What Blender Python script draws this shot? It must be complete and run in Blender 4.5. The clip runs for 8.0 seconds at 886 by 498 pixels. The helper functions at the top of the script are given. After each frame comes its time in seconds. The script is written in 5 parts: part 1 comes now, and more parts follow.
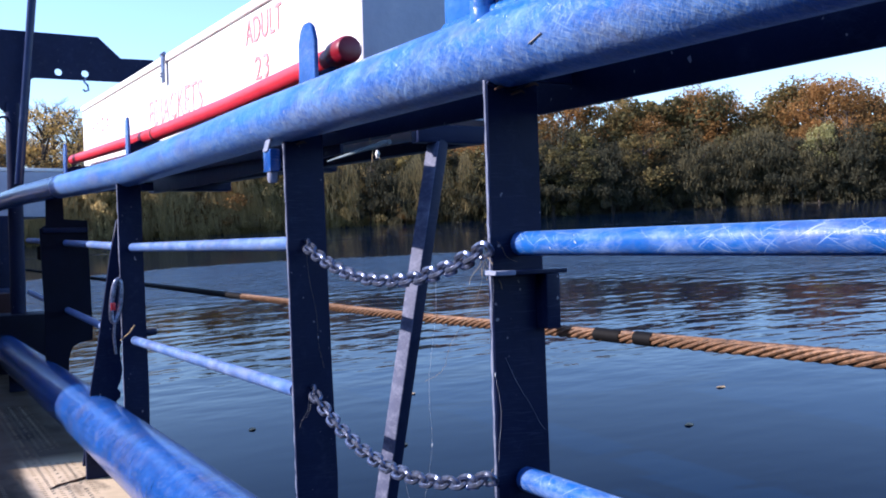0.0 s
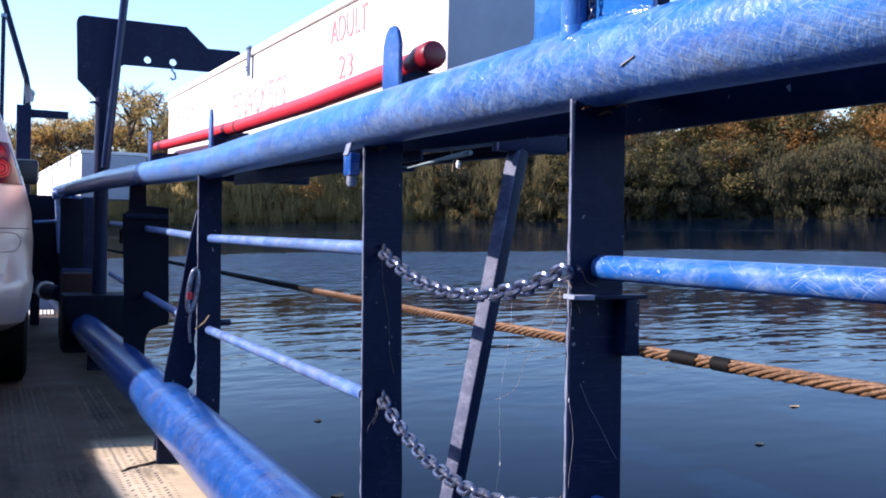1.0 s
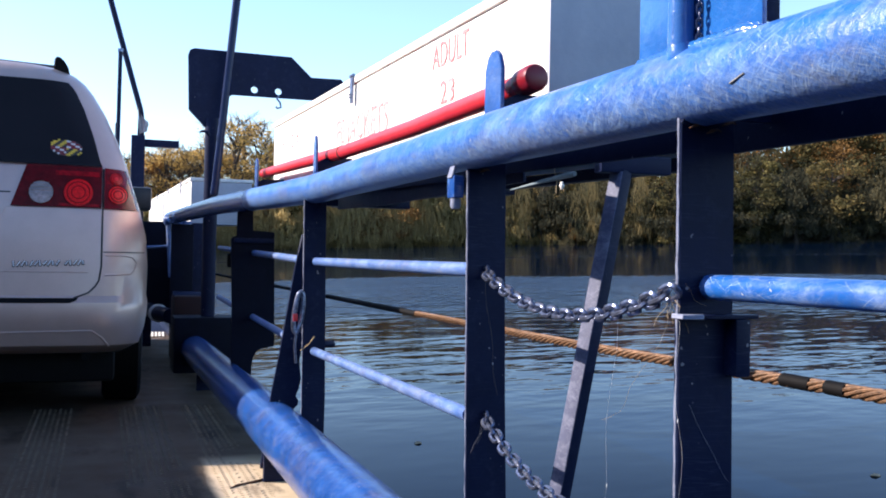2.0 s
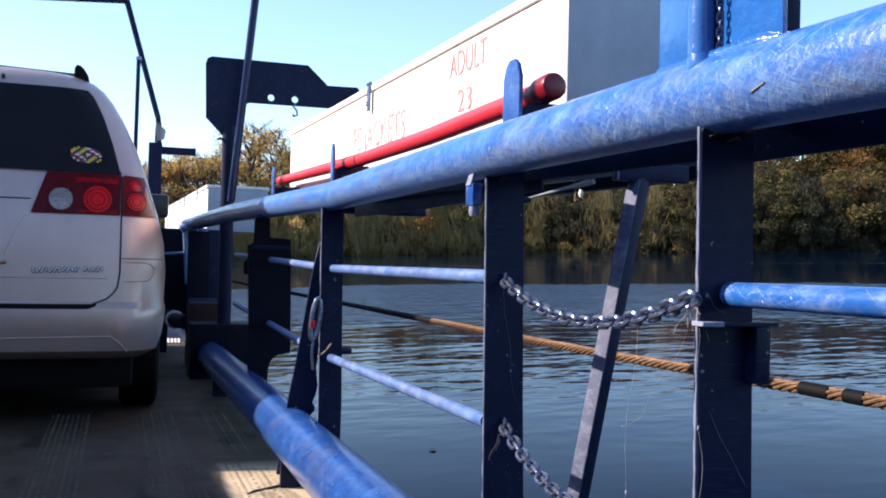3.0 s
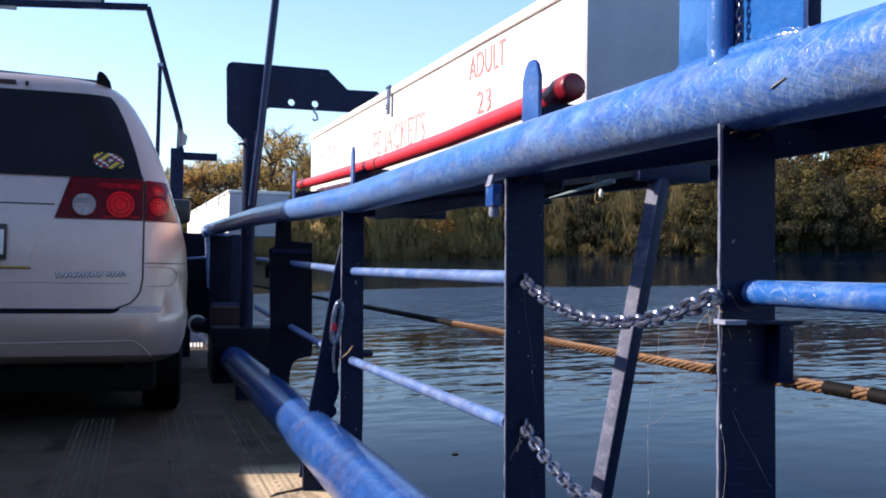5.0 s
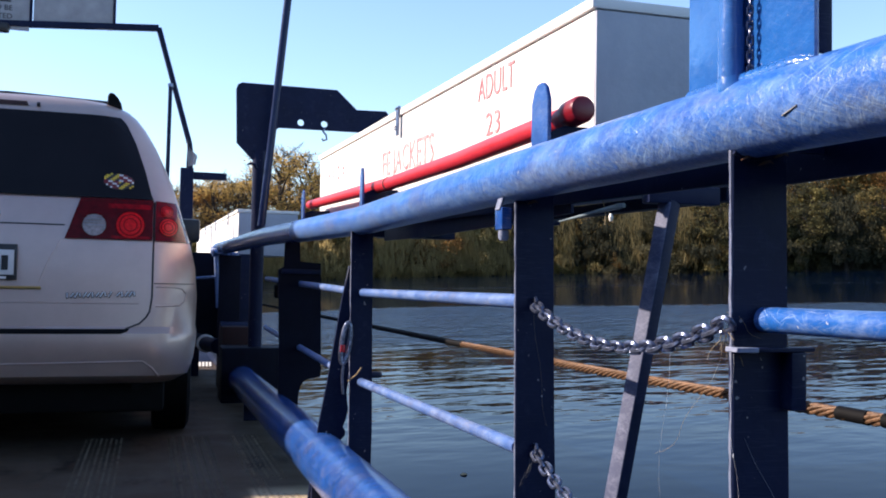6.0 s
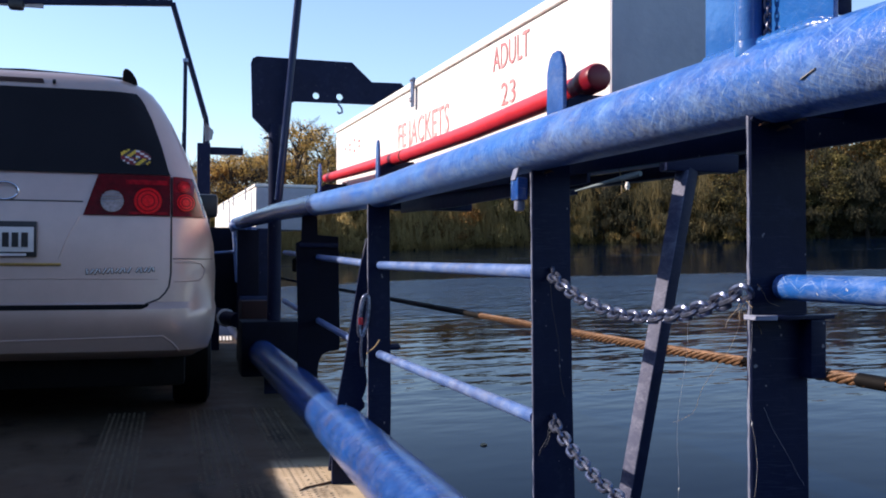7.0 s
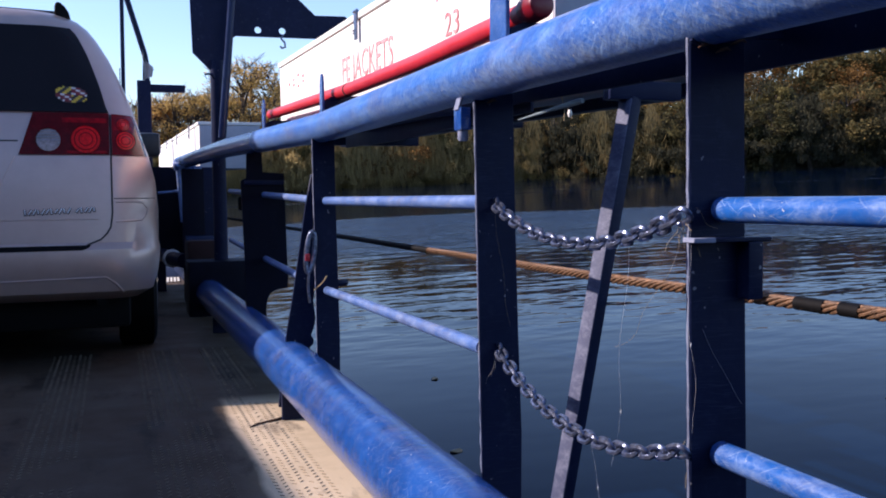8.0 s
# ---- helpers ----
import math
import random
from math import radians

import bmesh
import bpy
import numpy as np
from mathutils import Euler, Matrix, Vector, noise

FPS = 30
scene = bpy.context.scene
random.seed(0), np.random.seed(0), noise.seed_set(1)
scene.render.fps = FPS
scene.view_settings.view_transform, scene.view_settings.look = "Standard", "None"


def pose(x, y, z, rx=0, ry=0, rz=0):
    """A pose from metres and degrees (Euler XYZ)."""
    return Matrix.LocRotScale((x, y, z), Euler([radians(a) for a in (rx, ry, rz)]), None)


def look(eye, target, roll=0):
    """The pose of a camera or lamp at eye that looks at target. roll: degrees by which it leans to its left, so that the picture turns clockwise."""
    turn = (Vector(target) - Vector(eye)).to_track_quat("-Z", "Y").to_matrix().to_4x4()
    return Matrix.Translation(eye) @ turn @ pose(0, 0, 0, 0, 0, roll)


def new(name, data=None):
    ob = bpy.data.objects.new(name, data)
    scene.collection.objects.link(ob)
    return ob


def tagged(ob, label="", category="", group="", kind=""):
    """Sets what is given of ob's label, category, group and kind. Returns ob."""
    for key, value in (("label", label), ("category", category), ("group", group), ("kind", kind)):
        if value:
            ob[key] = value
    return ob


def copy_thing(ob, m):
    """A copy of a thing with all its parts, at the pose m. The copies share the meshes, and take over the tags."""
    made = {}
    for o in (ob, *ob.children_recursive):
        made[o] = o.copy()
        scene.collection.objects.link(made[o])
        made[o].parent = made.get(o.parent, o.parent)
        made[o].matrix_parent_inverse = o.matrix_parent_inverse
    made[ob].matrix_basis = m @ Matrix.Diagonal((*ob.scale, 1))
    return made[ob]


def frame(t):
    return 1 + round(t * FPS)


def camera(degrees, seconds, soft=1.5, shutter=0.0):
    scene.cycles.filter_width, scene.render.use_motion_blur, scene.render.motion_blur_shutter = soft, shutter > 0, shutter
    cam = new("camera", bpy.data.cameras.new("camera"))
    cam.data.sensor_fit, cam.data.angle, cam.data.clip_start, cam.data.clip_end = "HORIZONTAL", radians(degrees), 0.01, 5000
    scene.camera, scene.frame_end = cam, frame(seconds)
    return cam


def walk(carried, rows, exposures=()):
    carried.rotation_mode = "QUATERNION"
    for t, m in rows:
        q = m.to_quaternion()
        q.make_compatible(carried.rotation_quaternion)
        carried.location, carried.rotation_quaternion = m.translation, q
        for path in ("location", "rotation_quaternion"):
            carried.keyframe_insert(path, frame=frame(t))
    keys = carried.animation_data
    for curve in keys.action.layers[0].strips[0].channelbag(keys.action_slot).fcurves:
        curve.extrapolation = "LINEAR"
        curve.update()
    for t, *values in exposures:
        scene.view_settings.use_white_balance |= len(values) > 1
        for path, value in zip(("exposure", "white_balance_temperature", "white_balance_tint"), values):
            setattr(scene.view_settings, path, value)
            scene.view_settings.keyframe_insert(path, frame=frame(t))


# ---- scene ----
cam = camera(49.6, 8.0, 1.9)
EXPO = 0.42
PATH = [
    (0, (-0.0635, -0.0534, 0.8316), (0.9271, 1.6840, 0.8165), -1.45),
    (0.2, (-0.0723, -0.0478, 0.8528), (0.8506, 1.7260, 0.8975), 0.37),
    (0.5, (-0.0660, -0.0215, 0.8477), (0.7588, 1.8003, 0.8726), 0.68),
    (0.7, (-0.0861, -0.0466, 0.8488), (0.7550, 1.7680, 0.8518), 0.90),
    (1, (-0.0635, -0.0319, 0.8637), (0.7954, 1.7742, 0.8400), 1.29),
    (1.2, (-0.0631, -0.0292, 0.8394), (0.7692, 1.7894, 0.8505), 3.46),
    (1.5, (-0.0810, -0.0444, 0.8489), (0.6411, 1.8206, 0.8646), 2.14),
    (1.7, (-0.0878, -0.0503, 0.8496), (0.6015, 1.8263, 0.9079), 1.78),
    (2, (-0.0827, -0.0435, 0.8560), (0.5879, 1.8406, 0.8795), 1.19),
    (2.2, (-0.0886, -0.0497, 0.8560), (0.5679, 1.8391, 0.8966), 1.11),
    (3.3, (-0.0974, -0.0523, 0.8536), (0.5436, 1.8418, 0.8917), 1.36),
    (3.5, (-0.0906, -0.0469, 0.8535), (0.5459, 1.8487, 0.8961), 1.33),
    (4, (-0.0925, -0.0455, 0.8553), (0.5114, 1.8602, 0.9138), 1.28),
    (4.5, (-0.0912, -0.0498, 0.8532), (0.5285, 1.8514, 0.8911), 0.31),
    (4.7, (-0.0931, -0.0517, 0.8492), (0.5122, 1.8540, 0.8909), 0.78),
    (5.8, (-0.0963, -0.0490, 0.8576), (0.5008, 1.8587, 0.9213), 1.10),
    (6, (-0.0965, -0.0485, 0.8612), (0.4868, 1.8627, 0.9442), 1.02),
    (6.5, (-0.1080, -0.0601, 0.8625), (0.4457, 1.8596, 0.9524), 1.68),
    (7, (-0.0895, -0.0424, 0.8603), (0.4588, 1.8809, 0.8844), 0.30),
    (7.5, (-0.0806, -0.0365, 0.8569), (0.5147, 1.8718, 0.7930), -0.87),
    (8, (-0.0719, -0.0330, 0.8463), (0.5738, 1.8569, 0.7403), -0.60),
]

# ---------------------------------------------------------------- trim of the ferry
# The ferry lists a little; everything aboard is given in the deck's own frame and turned by TRIM.
TRIM = Vector((-0.0449, -0.0168, 1.0)).normalized().rotation_difference(Vector((0, 0, 1))).to_matrix().to_4x4()
walk(cam, [(t, TRIM @ look(eye, target, roll)) for t, eye, target, roll in PATH], [(0.0, EXPO + 0.62, 5950, 25), (0.9, EXPO + 0.69, 6200, 24), (1.6, EXPO + 0.72, 6550, 20), (2.6, EXPO + 0.64, 6800, 19), (4.0, EXPO + 0.55, 6900, 19), (6.0, EXPO + 0.43, 6900, 20), (6.5, EXPO + 0.41, 6900, 20), (7.0, EXPO + 0.18, 6950, 22), (8.0, EXPO + 0.15, 6500, 28)])

# ---------------------------------------------------------------- sky and sun
SUN = (TRIM.to_3x3() @ Vector((-1.6, 0.72, 1.0))).normalized()
world = bpy.data.worlds.new("sky")
scene.world = world
world.use_nodes = True
sky = world.node_tree.nodes.new("ShaderNodeTexSky")
sky.sky_type = "NISHITA"
sky.sun_disc = False
sky.sun_elevation = math.asin(SUN.z)
sky.sun_rotation = math.atan2(SUN.x, SUN.y)
sky.air_density, sky.dust_density, sky.ozone_density = 1.0, 0.4, 2.0
background = world.node_tree.nodes["Background"]
background.inputs["Strength"].default_value = 0.1437
tint = world.node_tree.nodes.new("ShaderNodeMix")
tint.data_type, tint.blend_type = "RGBA", "MULTIPLY"
tint.inputs["Factor"].default_value = 1.0
tint.inputs["B"].default_value = (0.80, 0.965, 1.10, 1)
world.node_tree.links.new(sky.outputs[0], tint.inputs["A"])
world.node_tree.links.new(tint.outputs["Result"], background.inputs[0])
sun = new("sun", bpy.data.lights.new("sun", "SUN"))
sun.data.energy, sun.data.angle, sun.data.color = 5.05, radians(0.53), (1.0, 0.93, 0.82)
sun.matrix_world = SUN.to_track_quat("Z", "Y").to_matrix().to_4x4()

# ---------------------------------------------------------------- materials


def nodes_of(name, rough=0.5, metal=0.0):
    m = bpy.data.materials.new(name)
    m.use_nodes = True
    nt = m.node_tree
    b = nt.nodes["Principled BSDF"]
    b.inputs["Roughness"].default_value = rough
    b.inputs["Metallic"].default_value = metal
    return m, nt, b


def coords(nt, scale=(1, 1, 1)):
    tc = nt.nodes.new("ShaderNodeTexCoord")
    mp = nt.nodes.new("ShaderNodeMapping")
    mp.inputs["Scale"].default_value = scale
    nt.links.new(tc.outputs["Object"], mp.inputs["Vector"])
    return mp.outputs["Vector"]


def noise_of(nt, vec, scale, detail=4.0, rough=0.55):
    n = nt.nodes.new("ShaderNodeTexNoise")
    n.inputs["Scale"].default_value = scale
    n.inputs["Detail"].default_value = detail
    n.inputs["Roughness"].default_value = rough
    nt.links.new(vec, n.inputs["Vector"])
    return n.outputs["Fac"]


def ramp_of(nt, fac, stops):
    r = nt.nodes.new("ShaderNodeValToRGB")
    el = r.color_ramp.elements
    while len(el) < len(stops):
        el.new(0.5)
    for e, (p, c) in zip(el, stops):
        e.position = p
        e.color = (*c, 1) if len(c) == 3 else c
    nt.links.new(fac, r.inputs["Fac"])
    return r.outputs["Color"]


def mix_of(nt, fac, a, b, mode="MIX"):
    m = nt.nodes.new("ShaderNodeMix")
    m.data_type, m.blend_type = "RGBA", mode
    for sock, v in ((m.inputs["Factor"], fac), (m.inputs["A"], a), (m.inputs["B"], b)):
        if isinstance(v, (int, float)):
            sock.default_value = v
        elif isinstance(v, tuple):
            sock.default_value = (*v, 1)
        else:
            nt.links.new(v, sock)
    return m.outputs["Result"]


def bump_of(nt, b, height, strength=0.3, distance=0.002):
    n = nt.nodes.new("ShaderNodeBump")
    n.inputs["Strength"].default_value = strength
    n.inputs["Distance"].default_value = distance
    nt.links.new(height, n.inputs["Height"])
    nt.links.new(n.outputs["Normal"], b.inputs["Normal"])


def painted(name, base, dark, worn, rough=0.35, wear=0.6, hairs=0.5, dirt=0.0, grain=30.0, bump=0.25, spec=0.5, specks=0.0, clouds=0.75, scuff=None, coat=0.0):
    """Brushed gloss paint on steel: patches, cloudy scuffs, hairline scratches, a little dirt."""
    m, nt, b = nodes_of(name, rough)
    b.inputs["Specular IOR Level"].default_value = spec
    v = coords(nt)
    col = ramp_of(nt, noise_of(nt, v, 6.0, 6.0, 0.65), [(0.32, dark), (0.62, base)])
    cloud = ramp_of(nt, noise_of(nt, coords(nt, (1.0, 0.6, 1.0)), 22.0, 12.0, 0.8), [(wear - 0.12, (0, 0, 0)), (wear + 0.16, (clouds,) * 3)])
    col = mix_of(nt, cloud, col, worn)
    area = ramp_of(nt, noise_of(nt, v, 4.0, 3.0), [(0.35, (0.15,) * 3), (0.65, (1, 1, 1))])
    wander = nt.nodes.new("ShaderNodeTexNoise")
    wander.inputs["Scale"].default_value = 7.0
    wander.inputs["Detail"].default_value = 1.0
    nt.links.new(v, wander.inputs["Vector"])
    bend = nt.nodes.new("ShaderNodeVectorMath")
    bend.operation = "MULTIPLY_ADD"
    nt.links.new(wander.outputs["Color"], bend.inputs[0])
    bend.inputs[1].default_value = (0.012, 0.012, 0.012)
    nt.links.new(v, bend.inputs[2])
    for turn, freq, cut, amount in ((0.5, 34.0, 0.67, 0.8), (-0.55, 30.0, 0.67, 1.0), (-0.25, 46.0, 0.665, 0.7), (0.95, 40.0, 0.675, 0.7), (0.1, 50.0, 0.68, 0.6)):
        mp = nt.nodes.new("ShaderNodeMapping")
        mp.inputs["Rotation"].default_value = (turn, 0.0, 0.0)
        mp.vector_type = "TEXTURE"
        mp.inputs["Scale"].default_value = (1 / 0.5, 1 / 0.5, 1 / 18.0)
        nt.links.new(bend.outputs[0], mp.inputs["Vector"])
        hair = ramp_of(nt, noise_of(nt, mp.outputs["Vector"], freq, 1.0, 0.4), [(cut, (0, 0, 0)), (cut + 0.07, (hairs * amount,) * 3)])
        col = mix_of(nt, mix_of(nt, 1.0, hair, area, "MULTIPLY"), col, worn)
    if scuff:
        # the inboard flank is rubbed: a dense mat of fine slanting scratches with tan grime in it
        side = nt.nodes.new("ShaderNodeSeparateXYZ")
        nt.links.new(nt.nodes.new("ShaderNodeNewGeometry").outputs["Normal"], side.inputs[0])
        edge = nt.nodes.new("ShaderNodeMath")
        edge.operation = "MULTIPLY_ADD"
        nt.links.new(noise_of(nt, v, 9.0, 6.0, 0.65), edge.inputs[0])
        edge.inputs[1].default_value = 0.5
        nt.links.new(side.outputs["Z"], edge.inputs[2])
        rub = nt.nodes.new("ShaderNodeMapRange")
        rub.inputs["From Min"].default_value, rub.inputs["From Max"].default_value = scuff
        nt.links.new(edge.outputs[0], rub.inputs["Value"])
        for turn, freq, colour, amount in ((0.75, 90.0, (0.085, 0.095, 0.10), 0.42), (-0.5, 115.0, (0.14, 0.18, 0.20), 0.34), (0.35, 150.0, (0.30, 0.40, 0.49), 0.46), (1.0, 130.0, (0.20, 0.28, 0.36), 0.36), (-0.9, 160.0, (0.42, 0.52, 0.60), 0.42)):
            mp = nt.nodes.new("ShaderNodeMapping")
            mp.inputs["Rotation"].default_value = (turn, 0.0, 0.0)
            mp.vector_type = "TEXTURE"
            mp.inputs["Scale"].default_value = (1 / 0.4, 1 / 0.16, 1 / 9.0)
            nt.links.new(bend.outputs[0], mp.inputs["Vector"])
            mat_of = ramp_of(nt, noise_of(nt, mp.outputs["Vector"], freq, 2.0, 0.5), [(0.44 if colour[0] < 0.12 else 0.54, (0, 0, 0)), (0.62 if colour[0] < 0.12 else 0.68, (amount,) * 3)])
            col = mix_of(nt, mix_of(nt, 1.0, mat_of, rub.outputs[0], "MULTIPLY"), col, colour)
    speck = ramp_of(nt, noise_of(nt, coords(nt, (1.0, 1.0, 0.7)), 75.0, 2.0, 0.5), [(0.735, (0, 0, 0)), (0.76, (specks,) * 3)])
    col = mix_of(nt, speck, col, (0.45, 0.45, 0.45))
    if dirt:
        soil = ramp_of(nt, noise_of(nt, coords(nt, (1, 0.5, 1)), 9.0, 8.0, 0.75), [(0.5, (0, 0, 0)), (0.72, (dirt,) * 3)])
        col = mix_of(nt, soil, col, (0.17, 0.145, 0.12))
    b.inputs["Coat Weight"].default_value = coat
    b.inputs["Coat Roughness"].default_value = 0.16
    nt.links.new(col, b.inputs["Base Color"])
    nt.links.new(ramp_of(nt, cloud, [(0.0, (rough,) * 3), (0.8, (min(rough + 0.3, 0.9),) * 3)]), b.inputs["Roughness"])
    bump_of(nt, b, noise_of(nt, v, grain, 6.0, 0.6), bump, 0.004)
    return m


def plain(name, col, rough=0.5, metal=0.0, vary=0.25, scale=12.0, bump=0.15):
    m, nt, b = nodes_of(name, rough, metal)
    v = coords(nt)
    f = noise_of(nt, v, scale, 6.0, 0.6)
    lo = tuple(c * (1 - vary) for c in col)
    hi = tuple(min(c * (1 + vary), 1.0) for c in col)
    nt.links.new(ramp_of(nt, f, [(0.3, lo), (0.7, hi)]), b.inputs["Base Color"])
    if bump:
        bump_of(nt, b, noise_of(nt, v, scale * 6, 4.0), bump, 0.002)
    return m


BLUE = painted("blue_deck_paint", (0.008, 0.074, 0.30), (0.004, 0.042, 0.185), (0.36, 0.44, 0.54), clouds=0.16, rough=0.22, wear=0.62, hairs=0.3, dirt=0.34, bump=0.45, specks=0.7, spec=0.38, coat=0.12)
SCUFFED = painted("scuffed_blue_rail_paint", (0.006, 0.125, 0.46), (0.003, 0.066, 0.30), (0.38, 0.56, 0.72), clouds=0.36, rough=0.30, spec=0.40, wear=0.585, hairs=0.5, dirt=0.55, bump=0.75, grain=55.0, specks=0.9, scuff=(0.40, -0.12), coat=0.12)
ROD = painted("worn_blue_rod_paint", (0.010, 0.105, 0.37), (0.007, 0.066, 0.27), (0.40, 0.50, 0.64), rough=0.28, wear=0.595, hairs=0.6, dirt=0.4, clouds=0.5, grain=45.0, bump=0.3, specks=1.0, spec=0.45, coat=0.2)
GLOSSBLUE = painted("thick_gloss_blue_paint", (0.012, 0.115, 0.37), (0.008, 0.078, 0.28), (0.36, 0.44, 0.54), clouds=0.12, rough=0.2, wear=0.66, hairs=0.10, bump=0.8, grain=16.0, specks=0.3, coat=0.5)
ENDGREY = painted("shaded_end_grey_paint", (0.45, 0.46, 0.49), (0.38, 0.39, 0.43), (0.52, 0.52, 0.52), rough=0.7, wear=0.62, hairs=0.2, bump=0.5, specks=0.3)
NAVY = painted("navy_deck_paint", (0.0080, 0.0138, 0.043), (0.0055, 0.0098, 0.031), (0.040, 0.052, 0.092), rough=0.4, wear=0.66, hairs=0.5, spec=0.11, specks=0.5)
# darker copy of the navy for parts in deep shade, shade in the colour
SHADE_NAVY = painted("shade_dark_navy_paint", (0.0035, 0.0055, 0.016), (0.0025, 0.0035, 0.010), (0.02, 0.025, 0.04), rough=0.5, wear=0.68, hairs=0.3, spec=0.1)
POLE = painted("gloss_navy_paint", (0.010, 0.019, 0.062), (0.008, 0.014, 0.046), (0.03, 0.04, 0.08), rough=0.17, wear=0.7, hairs=0.2, spec=0.2)
STRUT = painted("sunlit_side_blue_paint", (0.06, 0.072, 0.13), (0.04, 0.05, 0.10), (0.30, 0.32, 0.40), rough=0.6, wear=0.6, hairs=0.4, spec=0.3)
WORNBLUE = painted("faded_blue_paint", (0.055, 0.14, 0.37), (0.03, 0.085, 0.26), (0.34, 0.42, 0.54), rough=0.4, wear=0.55, hairs=0.6, dirt=0.7, clouds=0.5, specks=0.6)
PALE = painted("pale_chipped_sunlit_edge", (0.20, 0.235, 0.34), (0.05, 0.065, 0.12), (0.42, 0.44, 0.52), rough=0.6, wear=0.58, hairs=0.5)
WHITE = painted("white_locker_paint", (0.84, 0.82, 0.76), (0.80, 0.78, 0.72), (0.66, 0.64, 0.58), rough=0.5, wear=0.72, hairs=0.25, bump=0.12)
RED = painted("red_pole_paint", (0.62, 0.02, 0.03), (0.48, 0.012, 0.02), (0.66, 0.14, 0.12), rough=0.4, wear=0.7, hairs=0.3)
MAROON = plain("dark_red_paint", (0.022, 0.0035, 0.0035), 0.8)
CAP_RED = plain("dark_red_rubber", (0.20, 0.005, 0.012), 0.33)
PINPALE = plain("pale_grey_green_paint", (0.17, 0.23, 0.26), 0.5)
LETTER = painted("red_stencil_paint", (0.48, 0.13, 0.14), (0.44, 0.10, 0.11), (0.74, 0.66, 0.62), rough=0.6, wear=0.57, hairs=0.6)
LETTER_WORN = painted("flaking_red_stencil_paint", (0.52, 0.08, 0.09), (0.48, 0.06, 0.08), (0.62, 0.52, 0.50), rough=0.6, wear=0.485, hairs=0.5, clouds=1.0)
STEEL = plain("galvanised_chain", (0.15, 0.175, 0.25), 0.28, 0.75, 0.7, 110.0)
RUSTY = plain("rusty_steel", (0.10, 0.045, 0.024), 0.75, 0.2, 0.5, 40.0, 0.4)
ROPE = plain("rusty_wire_rope", (0.135, 0.070, 0.034), 0.5, 0.3, 0.75, 85.0, 0.6)
BLACK = plain("black_rubber", (0.0025, 0.0025, 0.003), 0.7, 0.0, 0.4, 20.0)
PLASTIC = plain("black_plastic", (0.018, 0.018, 0.02), 0.4, 0.0, 0.3, 30.0)
SILVER = plain("champagne_car_paint", (0.535, 0.395, 0.345), 0.34, 0.45, 0.06, 8.0, 0.0)
CHROME = plain("chrome", (0.75, 0.75, 0.77), 0.15, 1.0, 0.05, 20.0, 0.0)
GLASS = plain("tinted_rear_glass", (0.008, 0.007, 0.009), 0.06, 0.0, 0.2, 3.0, 0.0)
LAMP_RED = plain("red_lamp_lens", (0.10, 0.001, 0.003), 0.07, 0.0, 0.3, 30.0, 0.0)
LAMP_MID = plain("corner_lamp_lens", (0.16, 0.001, 0.004), 0.07, 0.0, 0.4, 25.0, 0.0)
LAMP_BAND = plain("red_reflector_band", (0.30, 0.002, 0.006), 0.10, 0.0, 0.5, 40.0, 0.2)
LAMP_BRIGHT = plain("bright_red_lens", (0.92, 0.008, 0.011), 0.16, 0.0, 0.35, 90.0, 0.5)
LAMP_CLEAR = plain("clear_lamp_lens", (0.33, 0.28, 0.27), 0.12, 0.0, 0.35, 60.0, 0.3)
LIP_GLINT = plain("amber_lip_reflection", (0.42, 0.26, 0.07), 0.3, 0.0, 0.2, 30.0, 0.0)
BADGE = plain("bright_badge_metal", (0.72, 0.73, 0.75), 0.35, 0.25, 0.1, 30.0, 0.0)
PLATE = plain("plate_white", (0.68, 0.68, 0.66), 0.4, 0.0, 0.05, 20.0, 0.0)
YELLOW = plain("sticker_yellow", (0.75, 0.5, 0.04), 0.5, 0.0, 0.05, 20.0, 0.0)
SIGN = plain("grey_sign_back", (0.30, 0.31, 0.33), 0.5, 0.1, 0.2, 6.0)
DARKCHAIN = plain("dark_painted_chain", (0.02, 0.03, 0.07), 0.25, 0.3, 0.4, 60.0)
TWIG = plain("grey_dry_twig", (0.20, 0.19, 0.17), 0.8, 0.0, 0.4, 50.0)
TREAD = plain("rubbed_tread_metal", (0.27, 0.215, 0.15), 0.6, 0.0, 0.35, 30.0)
COBWEB = plain("pale_spider_silk", (0.62, 0.62, 0.60), 0.6, 0.0, 0.2, 50.0, 0.0)
STRAW = plain("dry_grass", (0.33, 0.24, 0.13), 0.8, 0.0, 0.4, 50.0)
SNAGWOOD = plain("bleached_wood", (0.17, 0.15, 0.13), 0.8)
BARK = plain("bark", (0.055, 0.042, 0.032), 0.9, 0.0, 0.5, 3.0, 0.6)

SILVER.node_tree.nodes["Principled BSDF"].inputs["Coat Weight"].default_value = 0.35
SILVER.node_tree.nodes["Principled BSDF"].inputs["Coat Roughness"].default_value = 0.05
for lens in (LAMP_RED, LAMP_MID, LAMP_BAND, LAMP_BRIGHT):
    lens.node_tree.nodes["Principled BSDF"].inputs["Specular IOR Level"].default_value = 0.16
BLACK.node_tree.nodes["Principled BSDF"].inputs["Specular IOR Level"].default_value = 0.14
GLASS.node_tree.nodes["Principled BSDF"].inputs["Specular IOR Level"].default_value = 0.2

